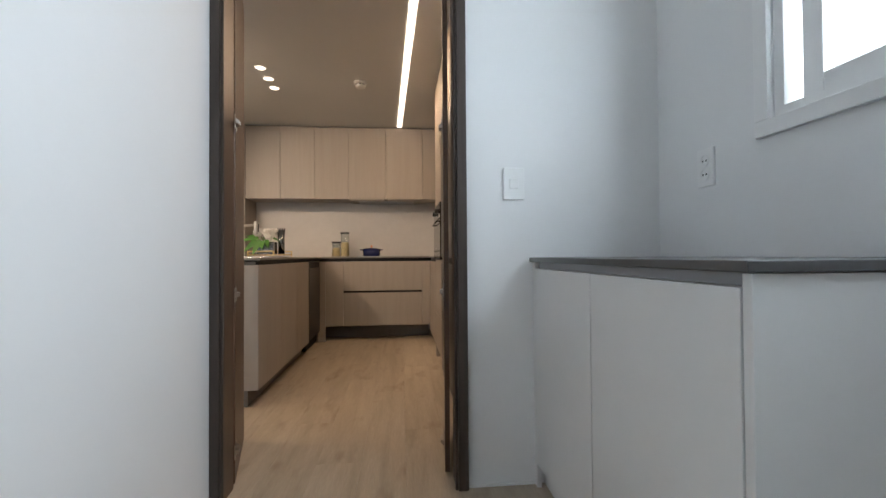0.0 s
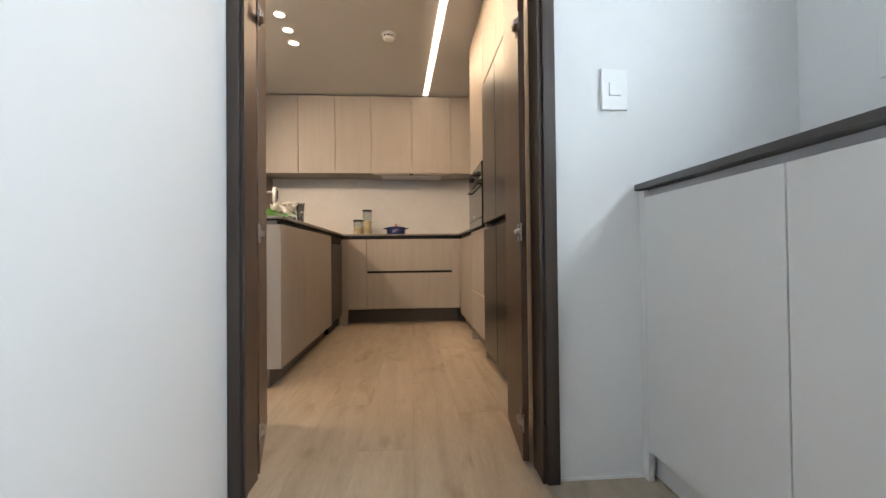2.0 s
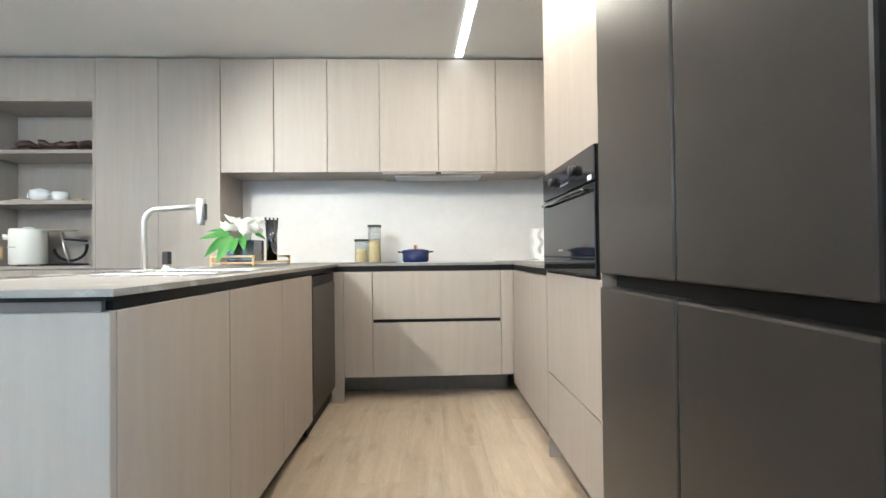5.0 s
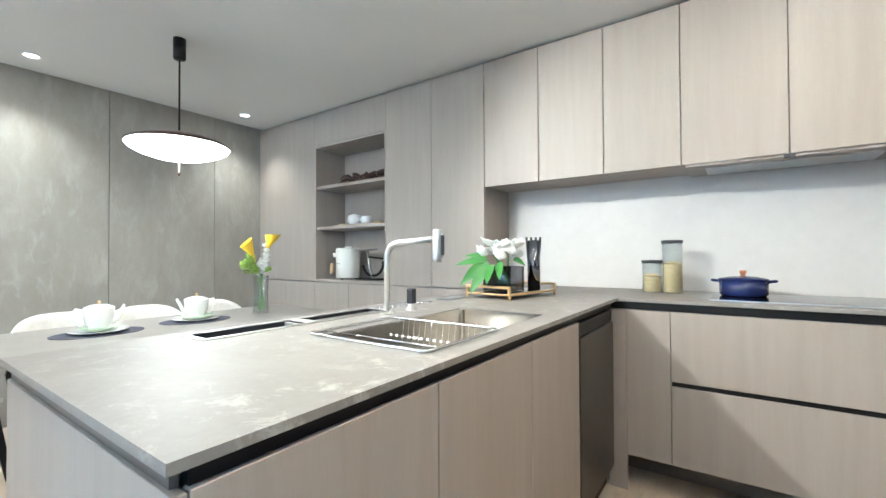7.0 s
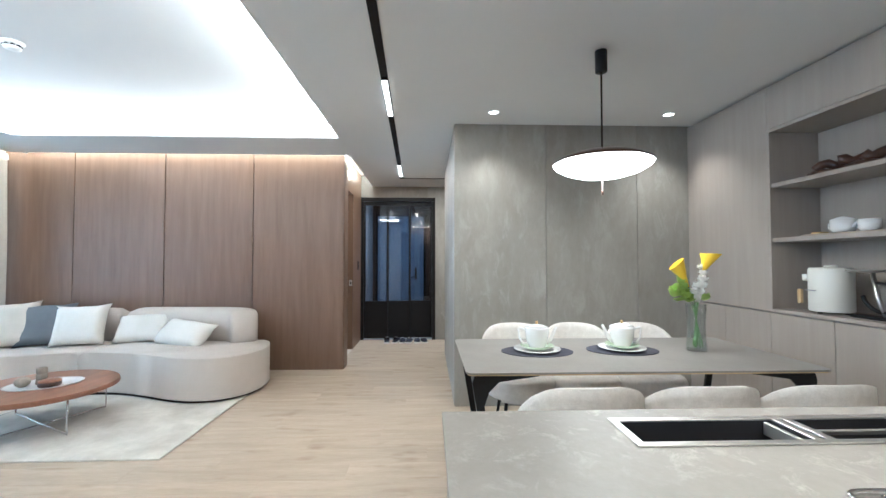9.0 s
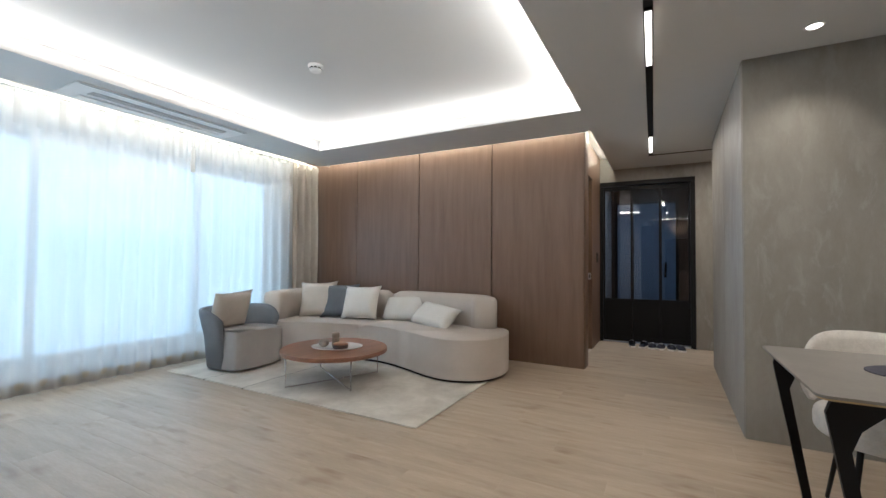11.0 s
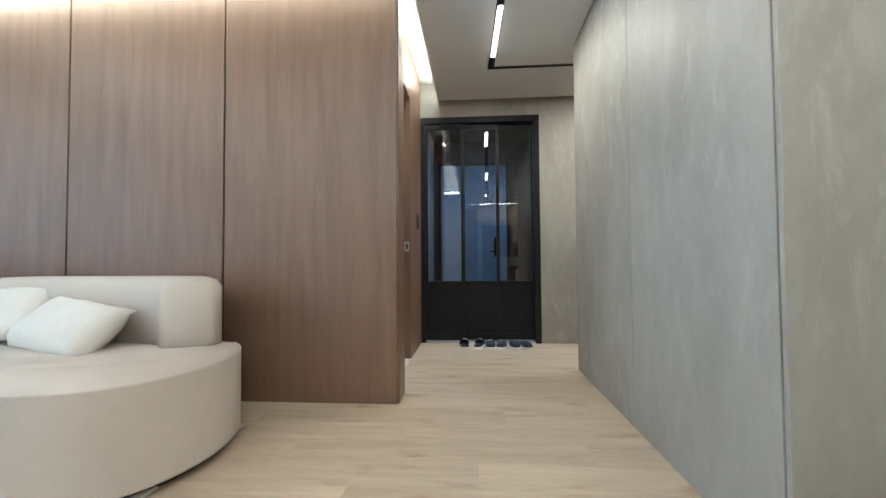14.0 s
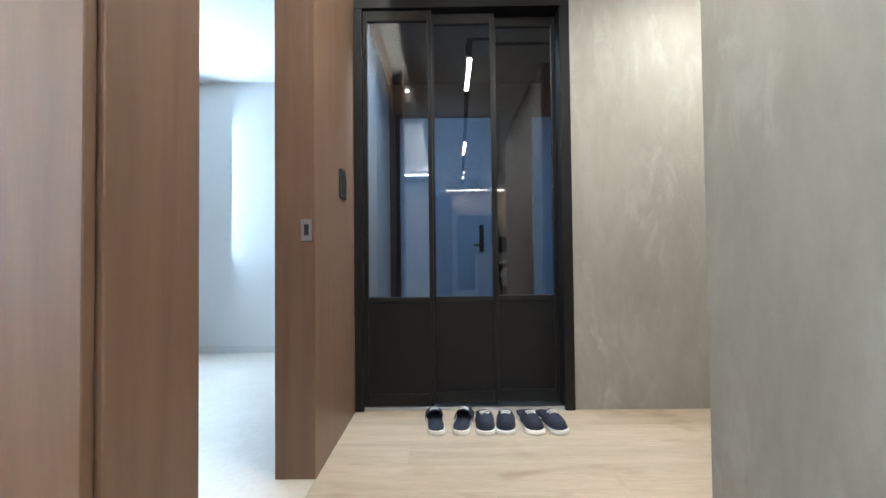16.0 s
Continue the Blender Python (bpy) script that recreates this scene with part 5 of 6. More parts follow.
part("slot", slab(-3.00, 5.072, 1.015, -2.94, 5.0815, 1.022), M["dial"], m_)
s_ = thing("kitchen_scale", "vintage black letter scale with a steel pan and a curved arm", "scale", (-2.70, 5.18, 0.885))
part("base", slab(-2.80, 5.13, 0.8855, -2.56, 5.22, 0.900, bevel=0.005), M["black_metal"], s_)
part("pan", lathe(bmesh.new(), [(0.0, 1.125), (0.09, 1.130), (0.10, 1.138), (0.10, 1.141), (0.088, 1.134), (0.0, 1.130)], (-2.73, 5.18, 0.0), 28), M["steel"], s_, "", True)
part("post", tube(bmesh.new(), [(-2.66, 5.18, 0.90), (-2.70, 5.18, 1.00), (-2.72, 5.18, 1.126)], 0.010, 10), M["steel"], s_, "", True)
part("arm", tube(bmesh.new(), [(-2.77 + 0.0, 5.18, 0.99)] + [(-2.66 + 0.115 * math.cos(radians(a)), 5.18, 1.02 + 0.10 * math.sin(radians(a))) for a in range(190, 375, 15)], 0.010, 10), M["black_metal"], s_, "", True)
part("link", tube(bmesh.new(), [(-2.72, 5.18, 1.075), (-2.545, 5.18, 1.06)], 0.007, 8), M["black_metal"], s_, "", True)

# ---- dining ----
TZ = 0.706
t_ = thing("dining_table", "grey ceramic-topped dining table with splayed black steel legs", "dining table", (-2.76, 3.82, 0))
TX0, TX1, TY0, TY1 = -3.205, -2.405, 3.015, 4.65
outline = arc(TX1 - 0.03, TY1 - 0.03, 0.03, 0.03, 0, 90, 6) + arc(TX0 + 0.03, TY1 - 0.03, 0.03, 0.03, 90, 180, 6) + arc(TX0 + 0.03, TY0 + 0.03, 0.03, 0.03, 180, 270, 6) + arc(TX1 - 0.03, TY0 + 0.03, 0.03, 0.03, 270, 360, 6)
part("tabletop", prism(bmesh.new(), outline, TZ - 0.008, TZ, 0.002, 2), M["table_stone"], t_)
part("underlay", prism(bmesh.new(), [(-2.805 + (x + 2.805) * 0.985, 3.832 + (y - 3.832) * 0.992) for x, y in outline], TZ - 0.0145, TZ - 0.0085), M["bamboo"], t_, "pale edge under the ceramic top")
for sy, yc in ((-1, TY0), (1, TY1)):
    for sx, xc in ((-1, TX0), (1, TX1)):
        yo = yc - sy * 0.030
        bm = bmesh.new()
        prof = [(0.30, TZ - 0.0150), (0.03, TZ - 0.0150), (0.010, TZ - 0.030), (0.0, TZ - 0.060), (0.11, 0.0), (0.138, 0.0), (0.054, TZ - 0.16), (0.075, TZ - 0.10), (0.12, TZ - 0.055), (0.30, TZ - 0.030)]
        lo = [bm.verts.new((xc - sx * 0.055, yo - sy * a, z)) for a, z in prof]
        hi = [bm.verts.new((xc - sx * 0.073, yo - sy * a, z)) for a, z in prof]
        n = len(prof)
        for k in range(n):
            bm.faces.new((lo[k], lo[(k + 1) % n], hi[(k + 1) % n], hi[k]))
        bm.faces.new(lo)
        bm.faces.new(list(reversed(hi)))
        bmesh.ops.recalc_face_normals(bm, faces=bm.faces)
        part("leg", bm, M["black_metal"], t_)


def dining_chair():
    c = thing("dining_chair", "rounded white boucle dining chair with curved back at the table", "dining chair", (0, 0, 0), "chairs round the table")
    seat = arc(0, 0, 0.225, 0.215, 0, 350, 35)
    part("seat", prism(bmesh.new(), seat, 0.335, 0.455, 0.04, 4), M["boucle"], c, "", True)
    bm = bmesh.new()
    rows, n, m = [], 22, 8
    for layer in (0, 1):
        grid = []
        for i in range(n + 1):
            a = radians(-90 - 78 + 156 * i / n)
            f = abs(2 * i / n - 1)
            top = 0.755 - 0.20 * f ** 3.2
            bot = 0.44 + 0.02 * f
            col = []
            for j in range(m + 1):
                z = bot + (top - bot) * j / m
                r = 0.205 + 0.025 * (j / m) + (0.030 if layer else 0.0) * (1 - 0.35 * (2 * j / m - 1) ** 2)
                col.append(bm.verts.new((r * 1.05 * math.cos(a), r * math.sin(a), z)))
            grid.append(col)
        rows.append(grid)
    for layer, grid in enumerate(rows):
        for i in range(n):
            for j in range(m):
                q = (grid[i][j], grid[i + 1][j], grid[i + 1][j + 1], grid[i][j + 1])
                bm.faces.new(q if layer else tuple(reversed(q)))
    g0, g1 = rows
    for i in range(n):
        bm.faces.new((g0[i][0], g0[i + 1][0], g1[i + 1][0], g1[i][0]))
        bm.faces.new((g0[i][m], g1[i][m], g1[i + 1][m], g0[i + 1][m]))
    for j in range(m):
        bm.faces.new((g0[0][j], g1[0][j], g1[0][j + 1], g0[0][j + 1]))
        bm.faces.new((g0[n][j], g0[n][j + 1], g1[n][j + 1], g1[n][j]))
    bmesh.ops.recalc_face_normals(bm, faces=bm.faces)
    part("backrest", bm, M["boucle"], c, "", True)
    for a in (45, 135, 225, 315):
        x, y = math.cos(radians(a)), math.sin(radians(a))
        part("leg", tube(bmesh.new(), [(0.14 * x, 0.14 * y, 0.36), (0.21 * x, 0.21 * y, 0.0)], [0.012, 0.008], 10), M["black_metal"], c, "", True)
    return c


first = dining_chair()
spots = [(-2.25, 3.42, 90), (-2.25, 3.85, 90), (-2.25, 4.29, 90), (-3.31, 3.44, -90), (-3.31, 3.86, -90), (-3.31, 4.29, -90)]
for x, y, a in spots[1:]:
    copy_thing(first, pose(x, y, 0, 0, 0, a))
first.matrix_basis = pose(*spots[0][:2], 0, 0, 0, spots[0][2])


def place_setting(x, y, spin):
    m = thing("placemat", "oval dark navy placemat on the dining table", "placemat", (x, y, TZ), "placemats")
    part("mat", lathe(bmesh.new(), [(0.0, 0.0005), (0.19, 0.0005), (0.19, 0.003), (0.0, 0.003)], (x, y, TZ), 40, 0.76, 1.0), M["mat_navy"], m)
    p = thing("plate", "white china plate with a gold rim on the navy placemat", "plate", (x, y, TZ + 0.0035), "plates")
    part("plate", lathe(bmesh.new(), [(0.0, 0.0005), (0.06, 0.0005), (0.075, 0.004), (0.122, 0.013), (0.123, 0.016), (0.075, 0.008), (0.0, 0.005)], (x, y, TZ + 0.0035), 40), M["china"], p, "", True)
    s = thing("saucer", "green and white leaf-patterned saucer on the china plate", "saucer", (x, y, TZ + 0.012), "saucers")
    part("saucer", lathe(bmesh.new(), [(0.0, 0.0), (0.04, 0.0), (0.055, 0.004), (0.088, 0.020), (0.087, 0.024), (0.05, 0.008), (0.0, 0.006)], (x, y, TZ + 0.0125), 36), M["green_china"], s, "", True)
    t = thing("teapot", "white china teapot with gold knob on a green saucer", "teapot", (0, 0, 0), "table teapots")
    part("body", lathe(bmesh.new(), [(0.0, 0.0), (0.036, 0.0), (0.040, 0.006), (0.055, 0.035), (0.062, 0.085), (0.060, 0.088), (0.052, 0.04), (0.0, 0.01)], (0, 0, 0), 36), M["china"], t, "", True)
    l = part("lid", lathe(bmesh.new(), [(0.0, 0.101), (0.03, 0.098), (0.058, 0.0895), (0.0, 0.0885)], (0, 0, 0), 32), M["china"], t, "", True)
    part("knob", lathe(bmesh.new(), [(0.0, 0.115), (0.007, 0.112), (0.007, 0.106), (0.004, 0.1015), (0.0, 0.1015)], (0, 0, 0), 16), M["gold"], l, "gold knob", True)
    part("spout", tube(bmesh.new(), [(0.045, 0, 0.025), (0.070, 0, 0.04), (0.082, 0, 0.065), (0.098, 0, 0.092)], [0.013, 0.010, 0.008, 0.006], 12), M["china"], t, "", True)
    part("handle", tube(bmesh.new(), [(-0.056, 0, 0.075), (-0.088, 0, 0.085), (-0.094, 0, 0.078), (-0.088, 0, 0.04), (-0.07, 0, 0.018), (-0.046, 0, 0.02)], 0.005, 10), M["china"], t, "", True)
    t.matrix_basis = pose(x, y, TZ + 0.0195, 0, 0, spin) @ Matrix.Diagonal((1.04, 1.04, 1.25, 1.0))


place_setting(-2.83, 3.43, 80)
place_setting(-2.85, 3.90, -100)
v_ = thing("glass_vase", "clear glass vase with yellow calla lilies on the dining table", "vase", (-2.83, 4.30, TZ))
VX, VY = -2.83, 4.30
part("vase", lathe(bmesh.new(), [(0.0, 0.0005), (0.050, 0.0005), (0.052, 0.01), (0.044, 0.12), (0.050, 0.25), (0.047, 0.25), (0.041, 0.12), (0.047, 0.012), (0.0, 0.010)], (VX, VY, TZ), 32), M["glass"], v_, "", True)
rng = random.Random(9)
bm = bmesh.new()
for k in range(7):
    a = rng.uniform(0, 6.28)
    tube(bm, [(VX + 0.03 * math.cos(a), VY + 0.03 * math.sin(a), TZ + 0.02), (VX - 0.02 * math.cos(a), VY - 0.02 * math.sin(a), TZ + 0.26)], 0.003, 6)
part("stems", bm, M["stem"], v_)


def calla(base, mid, tip, r, parent):
    b, m, t = Vector(base), Vector(mid), Vector(tip)
    part("stem", tube(bmesh.new(), [b, (b + m) / 2 + Vector((0, 0, 0.01)), m], 0.0035, 6), M["stem"], parent, "", True)
    bm = bmesh.new()
    way = (t - m).normalized()
    side = way.orthogonal().normalized()
    up = way.cross(side)
    rings = []
    for i in range(7):
        f = i / 6
        rr = 0.004 + r * f ** 1.4
        ring = []
        for k in range(14):
            a = 2 * math.pi * k / 14
            lift = 0.35 * r * f ** 3 * (1 + math.cos(a)) * 1.3
            ring.append(bm.verts.new(m + (t - m) * f + way * lift + side * rr * math.cos(a) * (1 + 0.2 * f) + up * rr * math.sin(a)))
        rings.append(ring)
    for a, b2 in zip(rings, rings[1:]):
        for k in range(14):
            bm.faces.new((a[k], a[(k + 1) % 14], b2[(k + 1) % 14], b2[k]))
    part("lily", bm, M["petal_yellow"], parent, "yellow calla bloom", True)


calla((VX, VY, TZ + 0.24), (VX + 0.01, VY + 0.03, TZ + 0.41), (VX + 0.03, VY + 0.06, TZ + 0.505), 0.037, v_)
calla((VX, VY, TZ + 0.24), (VX + 0.02, VY - 0.05, TZ + 0.345), (VX + 0.03, VY - 0.115, TZ + 0.455), 0.034, v_)
for k, (dx, dy, h) in enumerate(((0.0, 0.02, 0.40), (0.01, -0.01, 0.36), (-0.02, 0.03, 0.34), (0.0, -0.08, 0.34))):
    bm = bmesh.new()
    for j in range(46):
        f = j / 46
        a = rng.uniform(0, 6.28)
        c = Vector((VX + dx * f * 1.5, VY + dy * f * 1.5, TZ + 0.23 + (h - 0.23) * f))
        w = 0.030 * math.sin(math.pi * (0.15 + 0.8 * f))
        leafblade(bm, c, c + Vector((w * math.cos(a), w * math.sin(a), 0.018)), 0.010, 0.0, 2)
    part("plume", bm, M["petal_white"], v_, "cream feathery plume")
for k in range(18):
    a = rng.uniform(0, 6.28)
    b = Vector((VX, VY - 0.03, TZ + 0.27 + 0.01 * (k % 4)))
    part("leaf", leafblade(bmesh.new(), b, b + Vector((0.05 * math.cos(a), -0.045 + 0.06 * math.sin(a), rng.uniform(0.0, 0.05))), 0.022, 0.01, 4), M["leaf_pale"], v_)
for k, (dx, dy, z, r) in enumerate(((0.03, 0.00, 0.30, 0.038), (0.03, 0.015, 0.335, 0.036), (0.03, 0.02, 0.37, 0.034), (0.03, 0.02, 0.405, 0.028), (0.03, 0.005, 0.44, 0.022), (0.03, -0.035, 0.305, 0.032), (0.025, -0.01, 0.275, 0.032))):
    part("tuft", bloom(bmesh.new(), (VX + dx, VY + dy, TZ + z), r, 60 + k, 12), M["petal_white"], v_, "cream feathery tuft", True)
for k, (dx, dy, z) in enumerate(((0.02, -0.07, 0.28), (0.02, -0.10, 0.30), (0.02, -0.085, 0.33), (0.02, -0.12, 0.315), (0.01, -0.05, 0.26), (0.03, -0.14, 0.29), (0.0, -0.08, 0.355), (0.02, 0.03, 0.27))):
    part("leaf_spray", bloom(bmesh.new(), (VX + dx, VY + dy, TZ + z), 0.043, 80 + k, 9), M["leaf_pale"], v_, "pale green leaf spray", True)
part("sprig", tube(bmesh.new(), [(VX, VY - 0.05, TZ + 0.29), (VX, VY - 0.12, TZ + 0.295)], 0.0015, 5), M["stem"], v_)
part("floret", bloom(bmesh.new(), (VX, VY - 0.13, TZ + 0.295), 0.018, 77, 5), M["petal_lilac"], v_)
o_ = thing("power_outlet", "small warm grey power outlet low on the concrete wall", "outlet", (-4.058, 3.27, 0.18))
part("plate", slab(-4.0598, 3.252, 0.166, -4.054, 3.288, 0.194, bevel=0.002), M["outlet_grey"], o_)
part("cover", slab(-4.0538, 3.272, 0.169, -4.0522, 3.285, 0.191, bevel=0.0005), M["outlet_grey"], o_)

# ---- living room ----
s_ = thing("sofa", "curved beige fabric sofa with low back against the walnut wall", "sofa", (-4.6, 0.0, 0))
front_ = [(x, y - 0.055) for x, y in [(-4.10, -1.13), (-4.22, -0.80), (-4.35, -0.45), (-4.43, -0.10), (-4.41, 0.20), (-4.31, 0.50), (-4.20, 0.76), (-4.155, 0.97), (-4.19, 1.16), (-4.30, 1.30), (-4.48, 1.375), (-4.68, 1.38), (-4.88, 1.32), (-5.02, 1.20)]]


def smooth_line(points, n):
    out = []
    p = [points[0]] + list(points) + [points[-1]]
    for i in range(1, len(p) - 2):
        for k in range(n):
            t = k / n
            q = []
            for d in (0, 1):
                a, b, c, e = p[i - 1][d], p[i][d], p[i + 1][d], p[i + 2][d]
                q.append(0.5 * (2 * b + (c - a) * t + (2 * a - 5 * b + 4 * c - e) * t * t + (3 * b - a - 3 * c + e) * t ** 3))
            out.append(tuple(q))
    return out + [points[-1]]


fl = smooth_line(front_, 4)
sy_ = -0.21
right_ = [p for p in fl if p[1] > sy_ + 0.01]
left_ = [p for p in fl if p[1] < sy_ - 0.01]
xs_ = -4.40
part("seat", prism(bmesh.new(), [(xs_, sy_ + 0.003)] + right_ + [(-5.06, 1.05), (-5.10, sy_ + 0.003)], 0.035, 0.385, 0.035, 4), M["linen"], s_, "", True)
part("seat", prism(bmesh.new(), left_ + [(xs_, sy_ - 0.003), (-5.10, sy_ - 0.003), (-5.10, -1.28), (-4.65, -1.40), (-4.20, -1.32)], 0.035, 0.385, 0.035, 4), M["linen"], s_, "", True)
part("plinth", prism(bmesh.new(), [(-4.6 + (x + 4.6) * 0.93, y * 0.97) for x, y in fl] + [(-5.05, 1.0), (-5.05, -1.22), (-4.62, -1.34), (-4.24, -1.28)], 0.006, 0.034), M["black"], s_)


def back_piece(line, thick, z0, z1, ztaper=0.0):
    """A padded wall along a line, rounded at the top and ends."""
    bm = bmesh.new()
    n = len(line)
    rings = []
    for i, (x, y) in enumerate(line):
        a, b = line[max(0, i - 1)], line[min(n - 1, i + 1)]
        d = Vector((b[0] - a[0], b[1] - a[1])).normalized()
        nx, ny = d.y, -d.x
        f = i / (n - 1)
        end = min(1.0, min(f, 1 - f) * (n - 1) / 2.5)
        top = z1 - (1 - math.sqrt(max(0, 1 - (1 - end) ** 2))) * 0.16 - ztaper * f
        w = thick * (0.72 + 0.28 * end)
        ring = []
        for ox, oz in ((-0.5, z0), (-0.5, top - 0.05), (-0.42, top - 0.016), (-0.24, top), (0.24, top), (0.42, top - 0.016), (0.5, top - 0.05), (0.5, z0)):
            ring.append(bm.verts.new((x + nx * ox * w, y + ny * ox * w, oz)))
        rings.append(ring)
    for a, b in zip(rings, rings[1:]):
        for k in range(7):
            bm.faces.new((a[k], b[k], b[k + 1], a[k + 1]))
        bm.faces.new((a[7], b[7], b[0], a[0]))
    bm.faces.new(rings[0])
    bm.faces.new(list(reversed(rings[-1])))
    bmesh.ops.recalc_face_normals(bm, faces=bm.faces)
    return bm


bk1 = smooth_line([(-5.10, -0.255), (-5.10, 0.2), (-5.08, 0.6), (-5.05, 0.80), (-4.98, 0.95), (-4.86, 1.02)], 6)
bk2 = smooth_line([(-4.19, -1.30), (-4.42, -1.40), (-4.72, -1.42), (-4.96, -1.30), (-5.07, -1.05), (-5.10, -0.7), (-5.10, -0.262)], 6)
part("backrest", back_piece(bk1, 0.26, 0.386, 0.705), M["linen"], s_, "", True)
part("backrest", back_piece(bk2, 0.24, 0.386, 0.700), M["linen"], s_, "", True)


def cushion(x, y, z, w, h, turn, lean, mat, label, roll=0):
    c = thing("cushion", label, "cushion", (0, 0, 0), "cushions")
    part("cover", puff(bmesh.new(), 0, 0, 0, w, h, 0.15), mat, c, "", True)
    c.matrix_basis = Matrix.Translation((x, y, z)) @ Matrix.Rotation(radians(turn), 4, "Z") @ Matrix.Rotation(radians(lean), 4, "X") @ Matrix.Rotation(radians(roll), 4, "Y")


cushion(-4.68, -1.07, 0.590, 0.46, 0.44, 112, -18, M["cream_fabric"], "cream woven square cushion leaning on the sofa back", -3)
cushion(-4.775, -0.81, 0.580, 0.45, 0.42, 110, -18, M["slate_fabric"], "slate grey square cushion between pale cushions on the sofa")
cushion(-4.77, -0.49, 0.575, 0.47, 0.41, 101, -22, M["white_fabric"], "white square cushion standing on the sofa", -2)
cushion(-4.94, -0.01, 0.520, 0.53, 0.31, 92, -34, M["white_fabric"], "white oblong cushion leaning on the sofa back", -4)
cushion(-4.83, 0.46, 0.478, 0.57, 0.31, 80, -48, M["white_fabric"], "white oblong cushion lying tilted on the sofa seat", 8)

# armchair
a_ = thing("armchair", "light and dark grey tub armchair on the cream rug", "armchair", (0, 0, 0))
seat = smooth_line([(-0.22, 0.315), (0.22, 0.315), (0.280, 0.26), (0.265, 0.0), (0.21, -0.17), (0.09, -0.245), (-0.09, -0.245), (-0.21, -0.17), (-0.265, 0.0), (-0.275, 0.26), (-0.22, 0.315)], 3)[:-1]
part("seat", prism(bmesh.new(), seat, 0.025, 0.375, 0.045, 4), M["seat_fabric"], a_, "light grey padded seat", True)
bm = bmesh.new()
rings = []
for q in range(-204, 25, 12):
    c, s = math.cos(radians(q)), math.sin(radians(q))
    edge = min(1.0, (q + 204) / 36, (24 - q) / 36)
    top = 0.575 - 0.09 * (1 - edge) ** 2
    ring = []
    for r, z in ((-0.045, 0.02), (-0.018, 0.30), (0.020, top - 0.04), (0.034, top - 0.008), (0.052, top), (0.072, top - 0.010), (0.074, top - 0.05), (0.024, 0.30), (-0.005, 0.02)):
        ring.append(bm.verts.new(((0.298 + r) * c, 0.01 + (0.300 + r) * s, z)))
    rings.append(ring)
for a, b in zip(rings, rings[1:]):
    for k in range(9):
        bm.faces.new((a[k], b[k], b[(k + 1) % 9], a[(k + 1) % 9]))
bm.faces.new(rings[0])
bm.faces.new(list(reversed(rings[-1])))
bmesh.ops.recalc_face_normals(bm, faces=bm.faces)
part("shell", bm, M["grey_fabric"], a_, "darker grey flared shell", True)
a_.matrix_basis = pose(-3.675, -1.120, 0.012, 0, 0, 2)
cushion(-3.625, -1.21, 0.555, 0.43, 0.41, 4, -20, M["cream_fabric"], "cream ribbed square cushion on the grey armchair", 3)

# rug
r_ = thing("rug", "cream mottled rug with dark seams under the coffee table", "rug", (-4.1, -0.12, 0))
for y0, y1 in ((-1.50, -0.93), (-0.924, -0.42), (-0.414, 1.25)):
    part("section", slab(-4.95, y0, 0.0006, -3.19, y1, 0.011, bevel=0.003), M["rug"], r_)
for y in (-0.927, -0.417):
    part("seam", slab(-4.95, y - 0.004, 0.0006, -3.186, y + 0.004, 0.0095), M["black"], r_)

# coffee table
CXX, CYY, CR = -3.725, 0.08, 0.455
c_ = thing("coffee_table", "round reddish walnut coffee table on crossed chrome legs", "coffee table", (CXX, CYY, 0.012))
part("tabletop", lathe(bmesh.new(), [(0.0, 0.262), (CR - 0.02, 0.262), (CR, 0.270), (CR, 0.293), (CR - 0.005, 0.300), (0.0, 0.300)], (CXX, CYY, 0), 64), M["table_wood"], c_)
for k, a in enumerate((-25, 60)):
    d = Vector((math.cos(radians(a)), math.sin(radians(a)), 0)) * (CR - 0.035)
    z = 0.020 + 0.013 * k
    o = Vector((CXX, CYY, 0))
    part("leg_frame", tube(bmesh.new(), [o + d + Vector((0, 0, 0.2615)), o + d + Vector((0, 0, z)), o - d + Vector((0, 0, z)), o - d + Vector((0, 0, 0.2615))], 0.006, 8), M["chrome"], c_, "", True)
t_ = thing("table_tray", "white oval tray on the coffee table", "tray", (CXX, CYY, 0.301))
bm = lathe(bmesh.new(), [(0.0, 0.0), (0.215, 0.0), (0.225, 0.008), (0.215, 0.006), (0.0, 0.004)], (0, 0, 0), 40, 0.75, 1.0)
bmesh.ops.rotate(bm, verts=bm.verts, cent=(0, 0, 0), matrix=Matrix.Rotation(radians(28), 3, "Z"))
bmesh.ops.translate(bm, verts=bm.verts, vec=(CXX - 0.03, CYY, 0.3005))
part("tray", bm, M["china"], t_, "", True)
b_ = thing("lidded_box", "round brown lacquered lidded box on the oval tray", "box", (CXX + 0.03, CYY + 0.09, 0.306))
part("box", lathe(bmesh.new(), [(0.0, 0.0), (0.060, 0.0), (0.066, 0.008), (0.066, 0.030), (0.0, 0.030)], (CXX + 0.03, CYY + 0.09, 0.3055), 32), M["dark_wood"], b_, "", True)
part("lid", lathe(bmesh.new(), [(0.0, 0.048), (0.050, 0.046), (0.064, 0.040), (0.066, 0.031), (0.0, 0.0305)], (CXX + 0.03, CYY + 0.09, 0.3055), 32), M["table_wood"], b_, "", True)
b_ = thing("candle_holder", "tall ringed brown stoneware candle holder on the oval tray", "candle holder", (CXX - 0.02, CYY - 0.01, 0.306))
